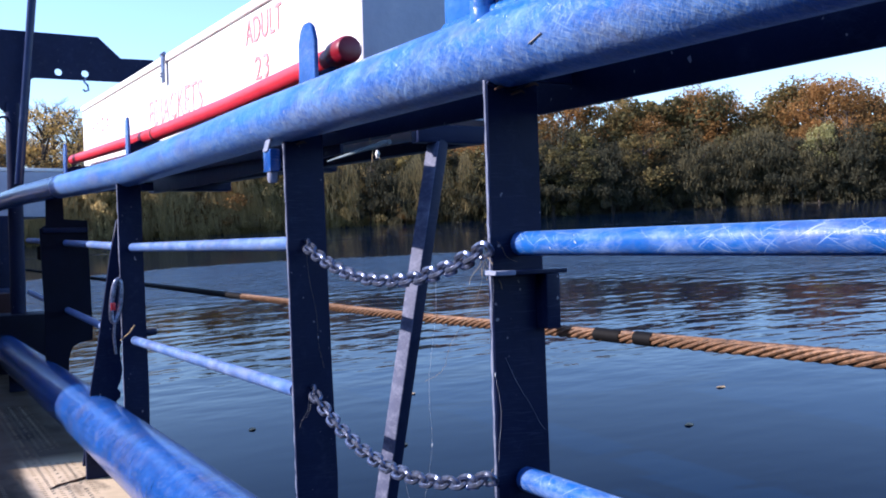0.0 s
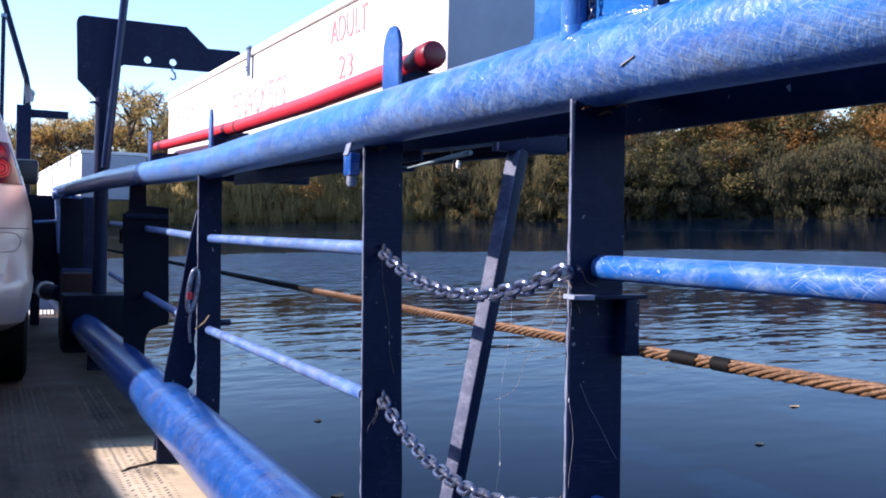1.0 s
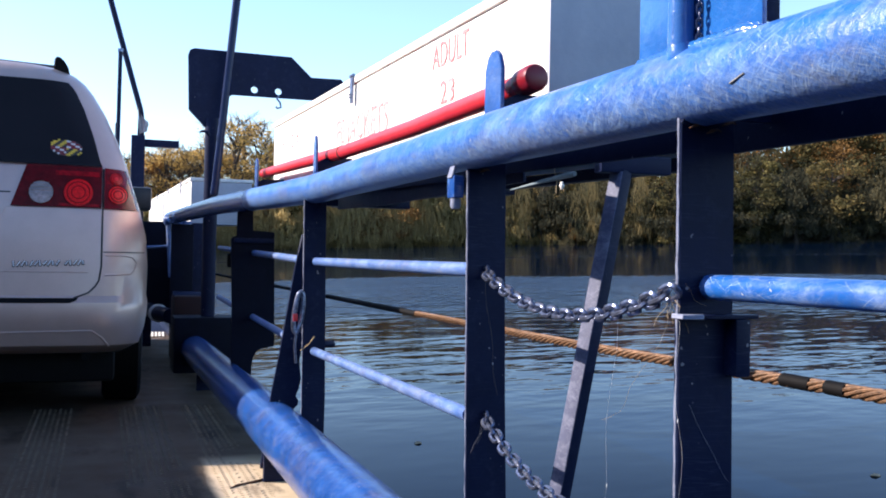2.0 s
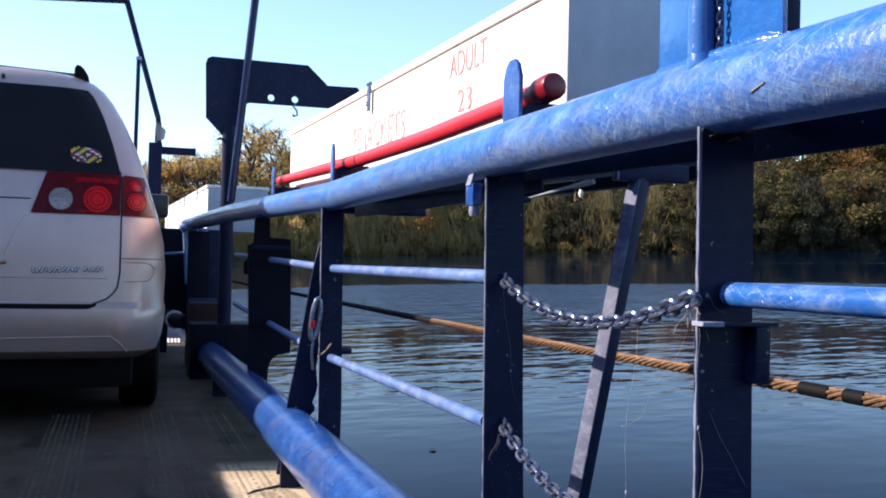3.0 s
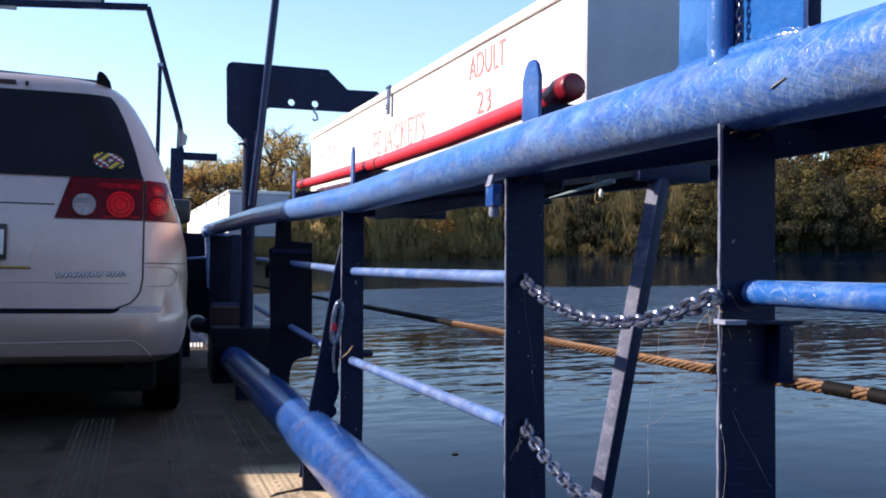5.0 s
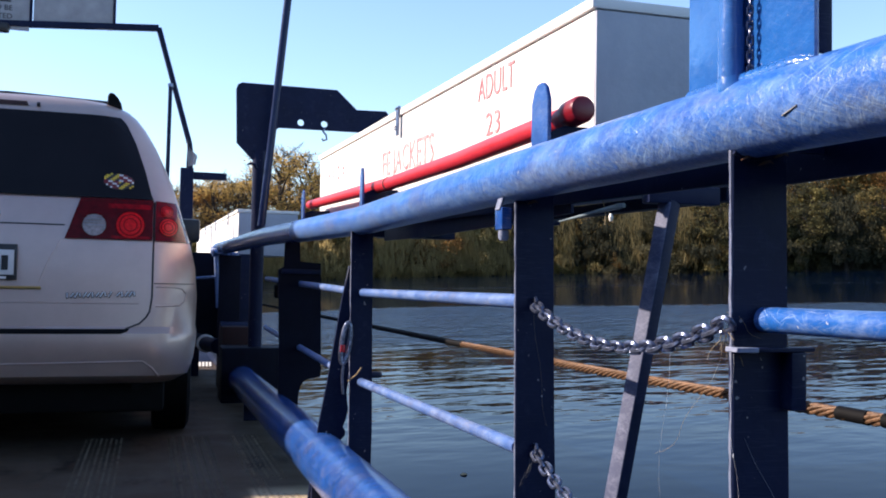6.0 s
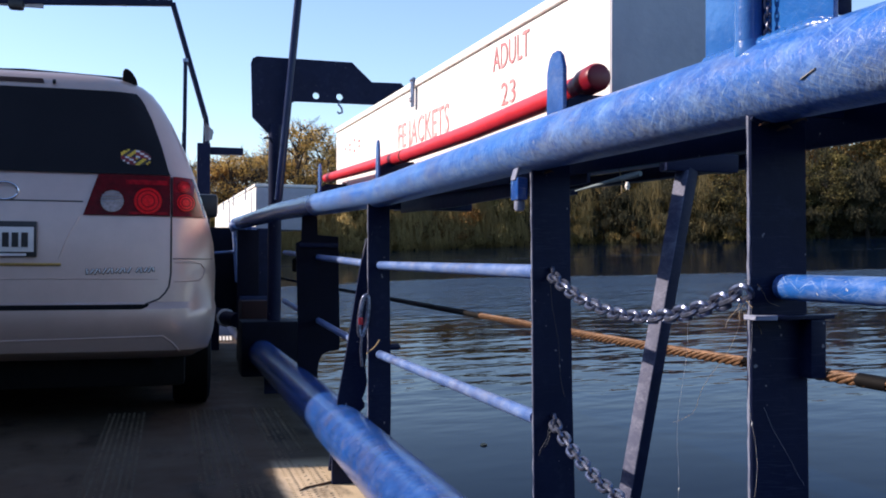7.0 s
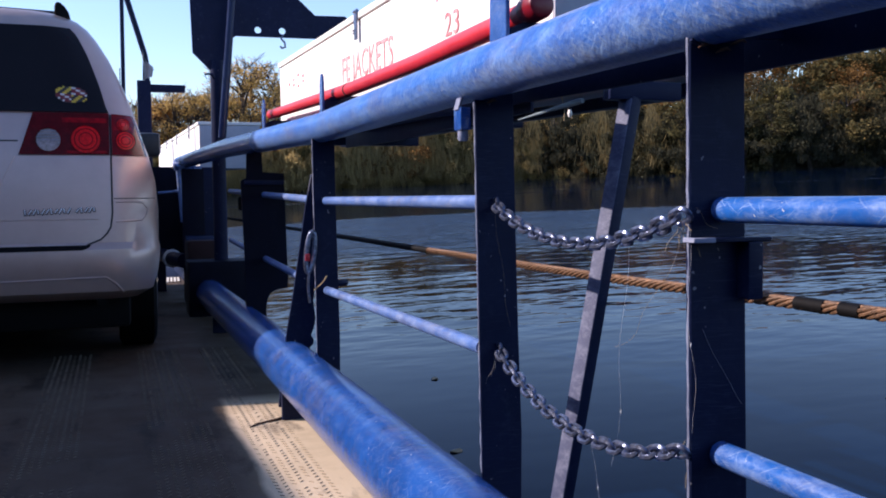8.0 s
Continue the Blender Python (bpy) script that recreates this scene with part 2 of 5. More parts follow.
# worn non-slip deck: tan coating, grimy patches
DECK, nt, b = nodes_of("worn_tan_deck_coating", 0.55)
v = coords(nt)
col = ramp_of(nt, noise_of(nt, v, 1.6, 6.0, 0.62), [(0.3, (0.44, 0.335, 0.21)), (0.5, (0.66, 0.515, 0.335)), (0.75, (0.74, 0.59, 0.40))])
stain = ramp_of(nt, noise_of(nt, coords(nt, (1.6, 0.5, 1.0)), 3.4, 7.0, 0.68), [(0.54, (0, 0, 0)), (0.68, (0.75,) * 3)])
col = mix_of(nt, stain, col, (0.10, 0.075, 0.055))
# the deck's shaded part is painted dark; only the sunlit strip keeps full colour
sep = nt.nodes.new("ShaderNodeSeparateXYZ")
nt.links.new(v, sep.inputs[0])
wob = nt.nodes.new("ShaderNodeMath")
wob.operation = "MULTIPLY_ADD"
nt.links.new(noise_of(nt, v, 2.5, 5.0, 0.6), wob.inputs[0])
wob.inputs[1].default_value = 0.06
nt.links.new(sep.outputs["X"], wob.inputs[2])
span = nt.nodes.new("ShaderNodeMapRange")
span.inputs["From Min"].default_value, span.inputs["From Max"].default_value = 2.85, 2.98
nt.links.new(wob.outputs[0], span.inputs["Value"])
shade_mask = ramp_of(nt, span.outputs[0], [(0.0, (0.125, 0.102, 0.102)), (0.35, (0.15, 0.138, 0.145)), (0.74, (0.21, 0.20, 0.20)), (0.95, (1.0,) * 3)])
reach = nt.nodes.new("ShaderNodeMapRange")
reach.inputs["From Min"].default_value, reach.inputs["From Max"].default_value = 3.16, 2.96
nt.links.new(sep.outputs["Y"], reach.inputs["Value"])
shade_mask = mix_of(nt, reach.outputs[0], (0.15, 0.135, 0.142), shade_mask)
col = mix_of(nt, 1.0, col, shade_mask, "MULTIPLY")
nt.links.new(col, b.inputs["Base Color"])
b.inputs["Specular IOR Level"].default_value = 0.2
nt.links.new(ramp_of(nt, noise_of(nt, v, 5.0, 4.0), [(0.3, (0.6,) * 3), (0.7, (0.85,) * 3)]), b.inputs["Roughness"])
bump_of(nt, b, noise_of(nt, v, 70.0, 4.0), 0.4, 0.003)

# river water: dark and smooth, a wind-ruffled belt midstream and thin current lines beyond it
WATER, nt, b = nodes_of("river_water", 0.03)
b.inputs["Base Color"].default_value = (0.0002, 0.0052, 0.0190, 1)
b.inputs["IOR"].default_value = 1.122
b.inputs["Specular Tint"].default_value = (0.2, 0.84, 1.0, 1)
away = nt.nodes.new("ShaderNodeVectorMath")
away.operation = "LENGTH"
nt.links.new(coords(nt), away.inputs[0])
sway = nt.nodes.new("ShaderNodeMath")
sway.operation = "MULTIPLY_ADD"
nt.links.new(noise_of(nt, coords(nt), 0.09, 3.0, 0.5), sway.inputs[0])
sway.inputs[1].default_value = 7.0
nt.links.new(away.outputs["Value"], sway.inputs[2])
belt = nt.nodes.new("ShaderNodeMapRange")
belt.inputs["From Min"].default_value, belt.inputs["From Max"].default_value = 0.0, 100.0
nt.links.new(sway.outputs[0], belt.inputs["Value"])
rough_water = ramp_of(nt, belt.outputs[0], [(0.10, (0.015,) * 3), (0.13, (0.10,) * 3), (0.15, (0.09,) * 3), (0.19, (0.07,) * 3), (0.215, (0.6,) * 3), (0.33, (0.8,) * 3), (0.35, (0.05,) * 3), (0.54, (0.03,) * 3), (0.548, (0.7,) * 3), (0.556, (0.03,) * 3), (0.63, (0.03,) * 3), (0.638, (0.6,) * 3), (0.646, (0.03,) * 3), (0.74, (0.03,) * 3), (0.747, (0.5,) * 3), (0.754, (0.03,) * 3), (1.0, (0.03,) * 3)])
w1 = noise_of(nt, coords(nt, (0.8, 1.3, 1.0)), 2.6, 2.0, 0.45)
w2 = noise_of(nt, coords(nt, (1.0, 1.6, 1.0)), 0.5, 2.0, 0.5)
add = nt.nodes.new("ShaderNodeMath")
add.operation = "MULTIPLY_ADD"
nt.links.new(w2, add.inputs[0])
add.inputs[1].default_value = 1.5
nt.links.new(w1, add.inputs[2])
swell = nt.nodes.new("ShaderNodeBump")
swell.inputs["Distance"].default_value = 0.25
level = nt.nodes.new("ShaderNodeMath")
level.operation = "MULTIPLY"
nt.links.new(rough_water, level.inputs[0])
level.inputs[1].default_value = 0.58
nt.links.new(level.outputs[0], swell.inputs["Strength"])
nt.links.new(add.outputs[0], swell.inputs["Height"])
nt.links.new(swell.outputs["Normal"], b.inputs["Normal"])
nt.links.new(ramp_of(nt, rough_water, [(0.2, (0.03,) * 3), (0.9, (0.3,) * 3)]), b.inputs["Roughness"])

# river bank
BANK, nt, b = nodes_of("river_bank", 0.9)
nt.links.new(ramp_of(nt, noise_of(nt, coords(nt), 0.7, 7.0, 0.65), [(0.3, (0.03, 0.026, 0.016)), (0.55, (0.055, 0.048, 0.026)), (0.75, (0.09, 0.07, 0.04))]), b.inputs["Base Color"])
bump_of(nt, b, noise_of(nt, coords(nt), 3.0, 6.0), 0.8, 0.2)


def foliage(name, stops, through_leaf=0.4):
    m, nt, b = nodes_of(name, 0.85)
    b.inputs["Specular IOR Level"].default_value = 0.1
    geo = nt.nodes.new("ShaderNodeNewGeometry")
    info = nt.nodes.new("ShaderNodeObjectInfo")
    a = nt.nodes.new("ShaderNodeMath")
    a.operation = "MULTIPLY_ADD"
    nt.links.new(geo.outputs["Random Per Island"], a.inputs[0])
    a.inputs[1].default_value = 0.45
    half = nt.nodes.new("ShaderNodeMath")
    half.operation = "MULTIPLY"
    nt.links.new(info.outputs["Random"], half.inputs[0])
    half.inputs[1].default_value = 0.55
    nt.links.new(half.outputs[0], a.inputs[2])
    c = ramp_of(nt, a.outputs[0], stops)
    nt.links.new(c, b.inputs["Base Color"])
    tr = nt.nodes.new("ShaderNodeBsdfTranslucent")
    nt.links.new(c, tr.inputs["Color"])
    mx = nt.nodes.new("ShaderNodeMixShader")
    mx.inputs[0].default_value = through_leaf
    nt.links.new(b.outputs[0], mx.inputs[1])
    nt.links.new(tr.outputs[0], mx.inputs[2])
    nt.links.new(mx.outputs[0], nt.nodes["Material Output"].inputs["Surface"])
    return m


LEAF = foliage("autumn_green_leaves", [(0.0, (0.050, 0.053, 0.027)), (0.35, (0.098, 0.089, 0.038)), (0.7, (0.17, 0.131, 0.051)), (1.0, (0.28, 0.172, 0.062))])
# dark leaves for the lower bank, its shade put into the leaf colour
LEAF_SHADE = foliage("shade_dark_vine_leaves", [(0.0, (0.034, 0.036, 0.025)), (0.5, (0.066, 0.064, 0.039)), (1.0, (0.15, 0.125, 0.062))])
LEAF_OLIVE = foliage("olive_hanging_leaves", [(0.0, (0.17, 0.152, 0.072)), (0.5, (0.40, 0.31, 0.132)), (1.0, (0.64, 0.47, 0.20))], 0.58)
LEAF_PALE = foliage("pale_green_leaves", [(0.0, (0.24, 0.235, 0.095)), (0.5, (0.40, 0.37, 0.155)), (1.0, (0.54, 0.48, 0.22))])
LEAF_RUST = foliage("rusty_orange_leaves", [(0.0, (0.12, 0.080, 0.034)), (0.5, (0.25, 0.135, 0.046)), (1.0, (0.38, 0.185, 0.06))])
LEAF_YELLOW = foliage("yellowing_leaves", [(0.0, (0.12, 0.112, 0.046)), (0.5, (0.22, 0.18, 0.066)), (1.0, (0.34, 0.25, 0.088))])
REED = foliage("dry_reeds", [(0.0, (0.20, 0.157, 0.070)), (0.5, (0.44, 0.318, 0.135)), (1.0, (0.65, 0.455, 0.22))], 0.5)
LEAF_GOLD = foliage("golden_leaves", [(0.0, (0.22, 0.17, 0.075)), (0.5, (0.48, 0.33, 0.11)), (1.0, (0.70, 0.42, 0.13))], 0.55)

# ---------------------------------------------------------------- builders


def thing(name, at, label, category, group="", kind="", trim=True):
    ob = new(name)
    ob.empty_display_size = 0.1
    ob.matrix_world = (TRIM if trim else Matrix()) @ Matrix.Translation(at)
    ob["at"] = at
    return tagged(ob, label, category, group, kind)


def origin_of(ob):
    o = Vector((0, 0, 0))
    while ob is not None:
        if "at" in ob:
            o = o + Vector(ob["at"])
        ob = ob.parent
    return o


def mesh_of(name, bm, material, smooth=False):
    me = bpy.data.meshes.new(name)
    bmesh.ops.recalc_face_normals(bm, faces=bm.faces)
    bm.to_mesh(me)
    bm.free()
    if smooth:
        me.shade_smooth()
        me.set_sharp_from_angle(angle=radians(35))
    me.materials.append(material)
    return me


def part(name, bm, material, parent, label="", smooth=True):
    """A bmesh in deck coordinates becomes one mesh under a thing or a part."""
    bmesh.ops.translate(bm, verts=bm.verts, vec=-origin_of(parent))
    ob = new(name, mesh_of(name, bm, material, smooth))
    ob.parent = parent
    return tagged(ob, label)


def solid(name, bm, material, at, label, category, group="", kind="", smooth=True):
    """A thing of one mesh."""
    bmesh.ops.translate(bm, verts=bm.verts, vec=-Vector(at))
    ob = new(name, mesh_of(name, bm, material, smooth))
    ob.matrix_world = TRIM @ Matrix.Translation(at)
    ob["at"] = at
    return tagged(ob, label, category, group, kind)


def box(x0, x1, y0, y1, z0, z1, bevel=0.003, bm=None):
    bm = bm or bmesh.new()
    r = bmesh.ops.create_cube(bm, size=1.0, matrix=Matrix.Translation(((x0 + x1) / 2, (y0 + y1) / 2, (z0 + z1) / 2)) @ Matrix.Diagonal((x1 - x0, y1 - y0, z1 - z0, 1)))
    if bevel:
        es = list({e for v in r["verts"] for e in v.link_edges})
        bmesh.ops.bevel(bm, geom=es, offset=bevel, segments=2, affect="EDGES", profile=0.6)
    return bm


def bar(a, b, w, d, side=(1, 0, 0), bevel=0.003, bm=None):
    """A straight bar from a to b; w along side, d across."""
    bm = bm or bmesh.new()
    a, b = Vector(a), Vector(b)
    z = (b - a).normalized()
    x = (Vector(side) - z * Vector(side).dot(z)).normalized()
    y = z.cross(x)
    m = Matrix((x, y, z)).transposed().to_4x4()
    m.translation = (a + b) / 2
    r = bmesh.ops.create_cube(bm, size=1.0, matrix=m @ Matrix.Diagonal((w, d, (b - a).length, 1)))
    if bevel:
        es = list({e for v in r["verts"] for e in v.link_edges})
        bmesh.ops.bevel(bm, geom=es, offset=bevel, segments=2, affect="EDGES", profile=0.6)
    return bm


def tube(points, r, seg=20, caps=True, bm=None, wobble=0.0):
    """A round tube along points; r may be a list."""
    bm = bm or bmesh.new()
    pts = [Vector(p) for p in points]
    rs = r if isinstance(r, (list, tuple)) else [r] * len(pts)
    rings = []
    up = None
    for i, p in enumerate(pts):
        t = (pts[min(i + 1, len(pts) - 1)] - pts[max(i - 1, 0)]).normalized()
        if up is None:
            up = Vector((0, 0, 1)) if abs(t.z) < 0.9 else Vector((1, 0, 0))
        x = (up - t * up.dot(t)).normalized()
        up = x
        y = t.cross(x)
        rr = rs[i] * (1 + wobble * noise.noise(p * 3))
        rings.append([bm.verts.new(p + (x * math.cos(k * 2 * math.pi / seg) + y * math.sin(k * 2 * math.pi / seg)) * rr) for k in range(seg)])
    for a, b in zip(rings, rings[1:]):
        for k in range(seg):
            bm.faces.new((a[k], a[(k + 1) % seg], b[(k + 1) % seg], b[k]))
    if caps:
        bm.faces.new(rings[0][::-1])
        bm.faces.new(rings[-1])
    return bm


def prism(poly, axis, a, b, bevel=0.0, bm=None):
    """A flat outline pushed through from a to b along an axis: x gives (y, z) outlines, y gives (x, z), z gives (x, y)."""
    bm = bm or bmesh.new()

    def at(p, k):
        return {"x": (k, p[0], p[1]), "y": (p[0], k, p[1]), "z": (p[0], p[1], k)}[axis]
    lo = [bm.verts.new(at(p, a)) for p in poly]
    hi = [bm.verts.new(at(p, b)) for p in poly]
    n = len(poly)
    fs = [bm.faces.new(lo), bm.faces.new(hi[::-1])]
    for i in range(n):
        fs.append(bm.faces.new((lo[i], hi[i], hi[(i + 1) % n], lo[(i + 1) % n])))
    if bevel:
        bmesh.ops.bevel(bm, geom=list(bm.edges), offset=bevel, segments=1, affect="EDGES")
    return bm


def lerp(a, b, t):
    return a + (b - a) * t


def curve_at(table, y):
    """Piecewise linear rows of (y, value)."""
    if y <= table[0][0]:
        return table[0][1]
    for (a, va), (b, vb) in zip(table, table[1:]):
        if y <= b:
            return lerp(va, vb, (y - a) / (b - a))
    return table[-1][1]

# ---------------------------------------------------------------- river, banks
WATER_Z = -0.62


def bank_r(az):
    """Distance of the water's edge in the direction az (radians, 0 ahead, to the right)."""
    return 82 + 6 * math.sin(az * 2 + 0.4) + 2.5 * math.sin(az * 7) + 1.2 * math.sin(az * 17 + 1)


def polar(az, r, z):
    return (r * math.sin(az), r * math.cos(az), z)


bm = bmesh.new()
rings = []
N_AZ = 240
for dr, dz in ((-4, -0.9), (0, 0.03), (1.5, 0.5), (9, 1.0), (26, 4.0), (60, 6.5), (3000, 9.0)):
    rings.append([bm.verts.new(polar(k * 2 * math.pi / N_AZ, bank_r(k * 2 * math.pi / N_AZ) + dr + (0.5 * math.sin(k * 2.7) if 0 <= dr < 2 else 0), WATER_Z + dz)) for k in range(N_AZ)])
for a, c in zip(rings, rings[1:]):
    for k in range(N_AZ):
        bm.faces.new((a[k], a[(k + 1) % N_AZ], c[(k + 1) % N_AZ], c[k]))
bed = bm.faces.new(rings[0])
ground = new("ground", mesh_of("ground", bm, BANK, True))
tagged(ground, "wooded river bank with mud and dry grass", "ground", kind="structure")
bm = bmesh.new()
bmesh.ops.create_circle(bm, cap_ends=True, segments=96, radius=92.0)
bmesh.ops.translate(bm, verts=bm.verts, vec=(0, 0, WATER_Z))
water = new("water", mesh_of("water", bm, WATER))
tagged(water, "calm rippled dark blue river water reflecting trees", "water", kind="structure")

# ---------------------------------------------------------------- ferry deck
DECK_X = 0.80
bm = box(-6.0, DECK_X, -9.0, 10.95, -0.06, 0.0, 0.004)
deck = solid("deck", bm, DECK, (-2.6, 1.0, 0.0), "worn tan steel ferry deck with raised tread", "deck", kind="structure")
bm = box(-6.0, DECK_X - 0.01, -9.0, 11.6, -0.95, -0.064, 0.02)
hull = solid("hull", bm, NAVY, (-2.6, 1.0, -0.9), "dark blue steel ferry hull afloat", "hull", kind="structure")
# raised tread, one sheet of small bars near the rail
bm = bmesh.new()
rng = random.Random(4)
for x0, columns in ((-0.40, 8), (0.03, 9), (0.36, 7)):
    for i in range(100):
        for j in range(columns):
            x, y = x0 + j * 0.026, 2.2 + i * 0.034 + (0.017 if j % 2 else 0)
            if rng.random() < 0.10 or noise.noise((x * 4, y * 2, 0.5)) > 0.42:
                continue
            s = 1 if j % 2 else -1
            bar((x - 0.006, y - 0.006 * s, 0.0003), (x + 0.006, y + 0.006 * s, 0.0003), 0.0042, 0.0005, (0, 0, 1), 0, bm)
tread = part("tread", bm, TREAD, deck, smooth=False)
tagged(tread, kind="stuff")

# ---------------------------------------------------------------- rail along the side
RAIL_X = [(-2.0, 0.709), (3.7, 0.709), (4.6, 0.665), (5.9, 0.59), (9.0, 0.50)]
RAIL_Z = [(-2.0, 1.04), (0.5, 1.096), (1.2, 1.112), (2.2, 1.125), (3.7, 1.128), (4.6, 1.143), (5.9, 1.165), (9.0, 1.19)]


def rail_path(y0, y1, dx=0.0, z=None, step=0.15):
    n = max(2, int((y1 - y0) / step))
    out = []
    for i in range(n + 1):
        y = lerp(y0, y1, i / n)
        out.append((curve_at(RAIL_X, y) + dx, y, (curve_at(RAIL_Z, y) if z is None else z + max(0.0, curve_at(RAIL_Z, y) - 1.128) * 0.4)))
    return out


rail = thing("guard_rail", (0.709, 3.0, 0.0), "scuffed blue pipe guard rail on flat steel posts", "railing")
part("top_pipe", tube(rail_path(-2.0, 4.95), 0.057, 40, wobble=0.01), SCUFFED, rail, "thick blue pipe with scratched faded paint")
# past the shadow edge a darker blue stands in for the shade
part("top_pipe", tube(rail_path(4.952, 9.0), 0.0568, 40, wobble=0.01), BLUE, rail, "smooth blue pipe bent round the side, darkened for shade")
# each post: place along the rail, inboard edge at the deck and under the pipe, width
POSTS = ((-1.9, 0.684, 0.680, 0.095), (-0.55, 0.684, 0.680, 0.095), (1.116, 0.686, 0.680, 0.089), (2.0, 0.714, 0.701, 0.093), (3.716, 0.677, 0.670, 0.088))
for y, xb, xt, w in POSTS:
    top = curve_at(RAIL_Z, y) - 0.03
    prof = [(xb, 0.0), (xb + w, 0.0), (xb + w + 0.003, 0.30), (lerp(xb, xt, 0.5) + w + 0.002, 0.55), (lerp(xb, xt, 0.75) + w, 0.8), (xt + w, top), (xt, top)]
    part("post", prism(prof, "y", y - 0.004, y + 0.007, 0.0012), NAVY, rail, "flat steel bar post")
    rng = random.Random(int(y * 10) + 40)
    # chipped rim drawn pale so the post's sunlit edge is in the colour
    lip = [(lerp(xb, xt, k / 60) - 0.0002, y + 0.0005 + rng.uniform(-0.001, 0.001), lerp(0.02, top - 0.016, k / 60)) for k in range(61)]
    part("edge", tube(lip, [rng.choice((0.0011, 0.0020, 0.0025, 0.0029, 0.0032)) for _ in lip], 6), PALE, rail, "chipped edge of the post, sunlight painted in pale")
    part("weld", tube([(xt + w * k / 8, y - 0.006, curve_at(RAIL_Z, y) - math.sqrt(max(0.057 ** 2 - (xt + w * k / 8 - 0.709) ** 2, 0)) - 0.001) for k in range(9)], 0.005, 6, wobble=0.4), NAVY, rail)
for y, x, z in ((1.104, 0.728, 1.046), (1.103, 0.752, 1.058), (1.104, 0.700, 1.052), (1.98, 0.735, 1.062)):
    part("rust_scab", tube([(x - 0.012, y, z - 0.004), (x - 0.004, y - 0.002, z), (x + 0.006, y - 0.001, z + 0.003), (x + 0.013, y, z)], [0.001, 0.0034, 0.0028, 0.001], 8, wobble=0.6), RUSTY, rail, "scab of rust at the weld")
# rods between the posts: start, end, inset, heights at both ends
for y0, y1, x, z0, z1 in ((-1.896, -0.556, 0.731, 0.827, 0.827), (-1.896, -0.556, 0.731, 0.481, 0.481), (-0.546, 1.110, 0.731, 0.826, 0.826), (-0.546, 1.110, 0.731, 0.480, 0.481)):
    n = 10
    part("rod", tube([(x, lerp(y0, y1, k / n), lerp(z0, z1, k / n)) for k in range(n + 1)], 0.0178, 20, wobble=0.03), ROD, rail, "blue round rod with chipped paint")
for y0, y1, x, z0, z1 in ((2.008, 3.708, 0.719, 0.836, 0.840), (2.008, 3.708, 0.719, 0.503, 0.485), (3.724, 6.95, 0.712, 0.841, 0.912), (3.724, 6.95, 0.712, 0.486, 0.560)):
    part("rod", tube([(x, lerp(y0, y1, k / 12), lerp(z0, z1, k / 12)) for k in range(13)], 0.0165, 16, wobble=0.03), WORNBLUE, rail, "blue round rod with chipped paint")
part("under_bar", prism([(-2.0, 0.995), (1.208, 1.031), (1.208, 1.128), (-2.0, 1.060)], "x", 0.835, 0.845, 0.002), NAVY, rail, "dark flat bar outside the top pipe")
part("under_bar", bar((0.84, 1.212, 1.088), (0.84, 3.72, 1.158), 0.010, 0.09, (1, 0, 0), 0.002), NAVY, rail, "dark flat bar outside the top pipe")
part("skirt", prism([(2.02, 1.044), (3.2, 1.045), (3.9, 1.060), (3.9, 1.20), (2.6, 1.205), (2.02, 1.205)], "x", 0.848, 0.856, 0.001), NAVY, rail, "dark skirt plate outside the top pipe")
for y in (-1.9, -0.55, 1.116, 2.0, 3.716):
    part("tab", box(0.775, 0.834, y - 0.003, y + 0.006, 1.055 + 0.028 * y - 0.02, 1.055 + 0.028 * y + 0.02, 0), NAVY, rail, smooth=False)
# kerb pipe low over the deck edge, on feet
KERB_X = [(-2.0, 0.594), (4.0, 0.594), (7.8, 0.568)]
kerb = thing("kerb_pipe", (0.585, 3.0, 0.0), "thick faded blue steel pipe kerb low along the deck edge", "pipe kerb")
part("pipe", tube([(curve_at(KERB_X, y), y, 0.168) for y in [-2 + 0.25 * k for k in range(40)]], 0.1005, 40, wobble=0.012), BLUE, kerb)
for y in (-1.2, 1.3, 3.625, 6.2):
    x = curve_at(KERB_X, y)
    part("foot", prism([(x - 0.078, 0.0), (x + 0.06, 0.0), (x + 0.06, 0.12), (x - 0.078, 0.12)], "y", y - 0.012, y + 0.012, 0.002), NAVY, kerb, "dark steel foot plate")

flake = thing("rust_flake", (0.448, 3.602, 0.0), "thin curl of rust scale lying on the deck", "rust flake")
part("scale", tube(((0.383, 3.541, 0.003), (0.413, 3.577, 0.003), (0.448, 3.602, 0.003), (0.476, 3.611, 0.003), (0.520, 3.644, 0.003), (0.549, 3.622, 0.003)), [0.002, 0.006, 0.004, 0.007, 0.006, 0.003], 6, wobble=0.8), RUSTY, flake)

# latch ledge on the gate post
ledge = thing("latch_bracket", (0.69, 1.10, 0.79), "dark blue gate latch bracket welded to a rail post", "bracket")
part("plate", prism([(0.674, 1.112), (0.674, 1.085), (0.72, 1.080), (0.80, 1.090), (0.80, 1.112)], "z", 0.782, 0.788, 0.001), NAVY, ledge, "thin ledge plate")
part("chip", prism([(0.669, 1.112), (0.669, 1.084), (0.700, 1.078), (0.702, 1.084), (0.673, 1.090), (0.673, 1.112)], "z", 0.7815, 0.7885, 0.001), PALE, ledge, "bare chipped lip")
part("block", box(0.758, 0.783, 1.085, 1.125, 0.70, 0.782, 0.004), NAVY, ledge)
hinge = thing("rail_hinge", (0.665, 2.03, 1.0), "small bright blue hinge block under the top pipe", "hinge")
part("block", box(0.672, 0.698, 2.012, 2.060, 1.000, 1.052, 0.005), BLUE, hinge)
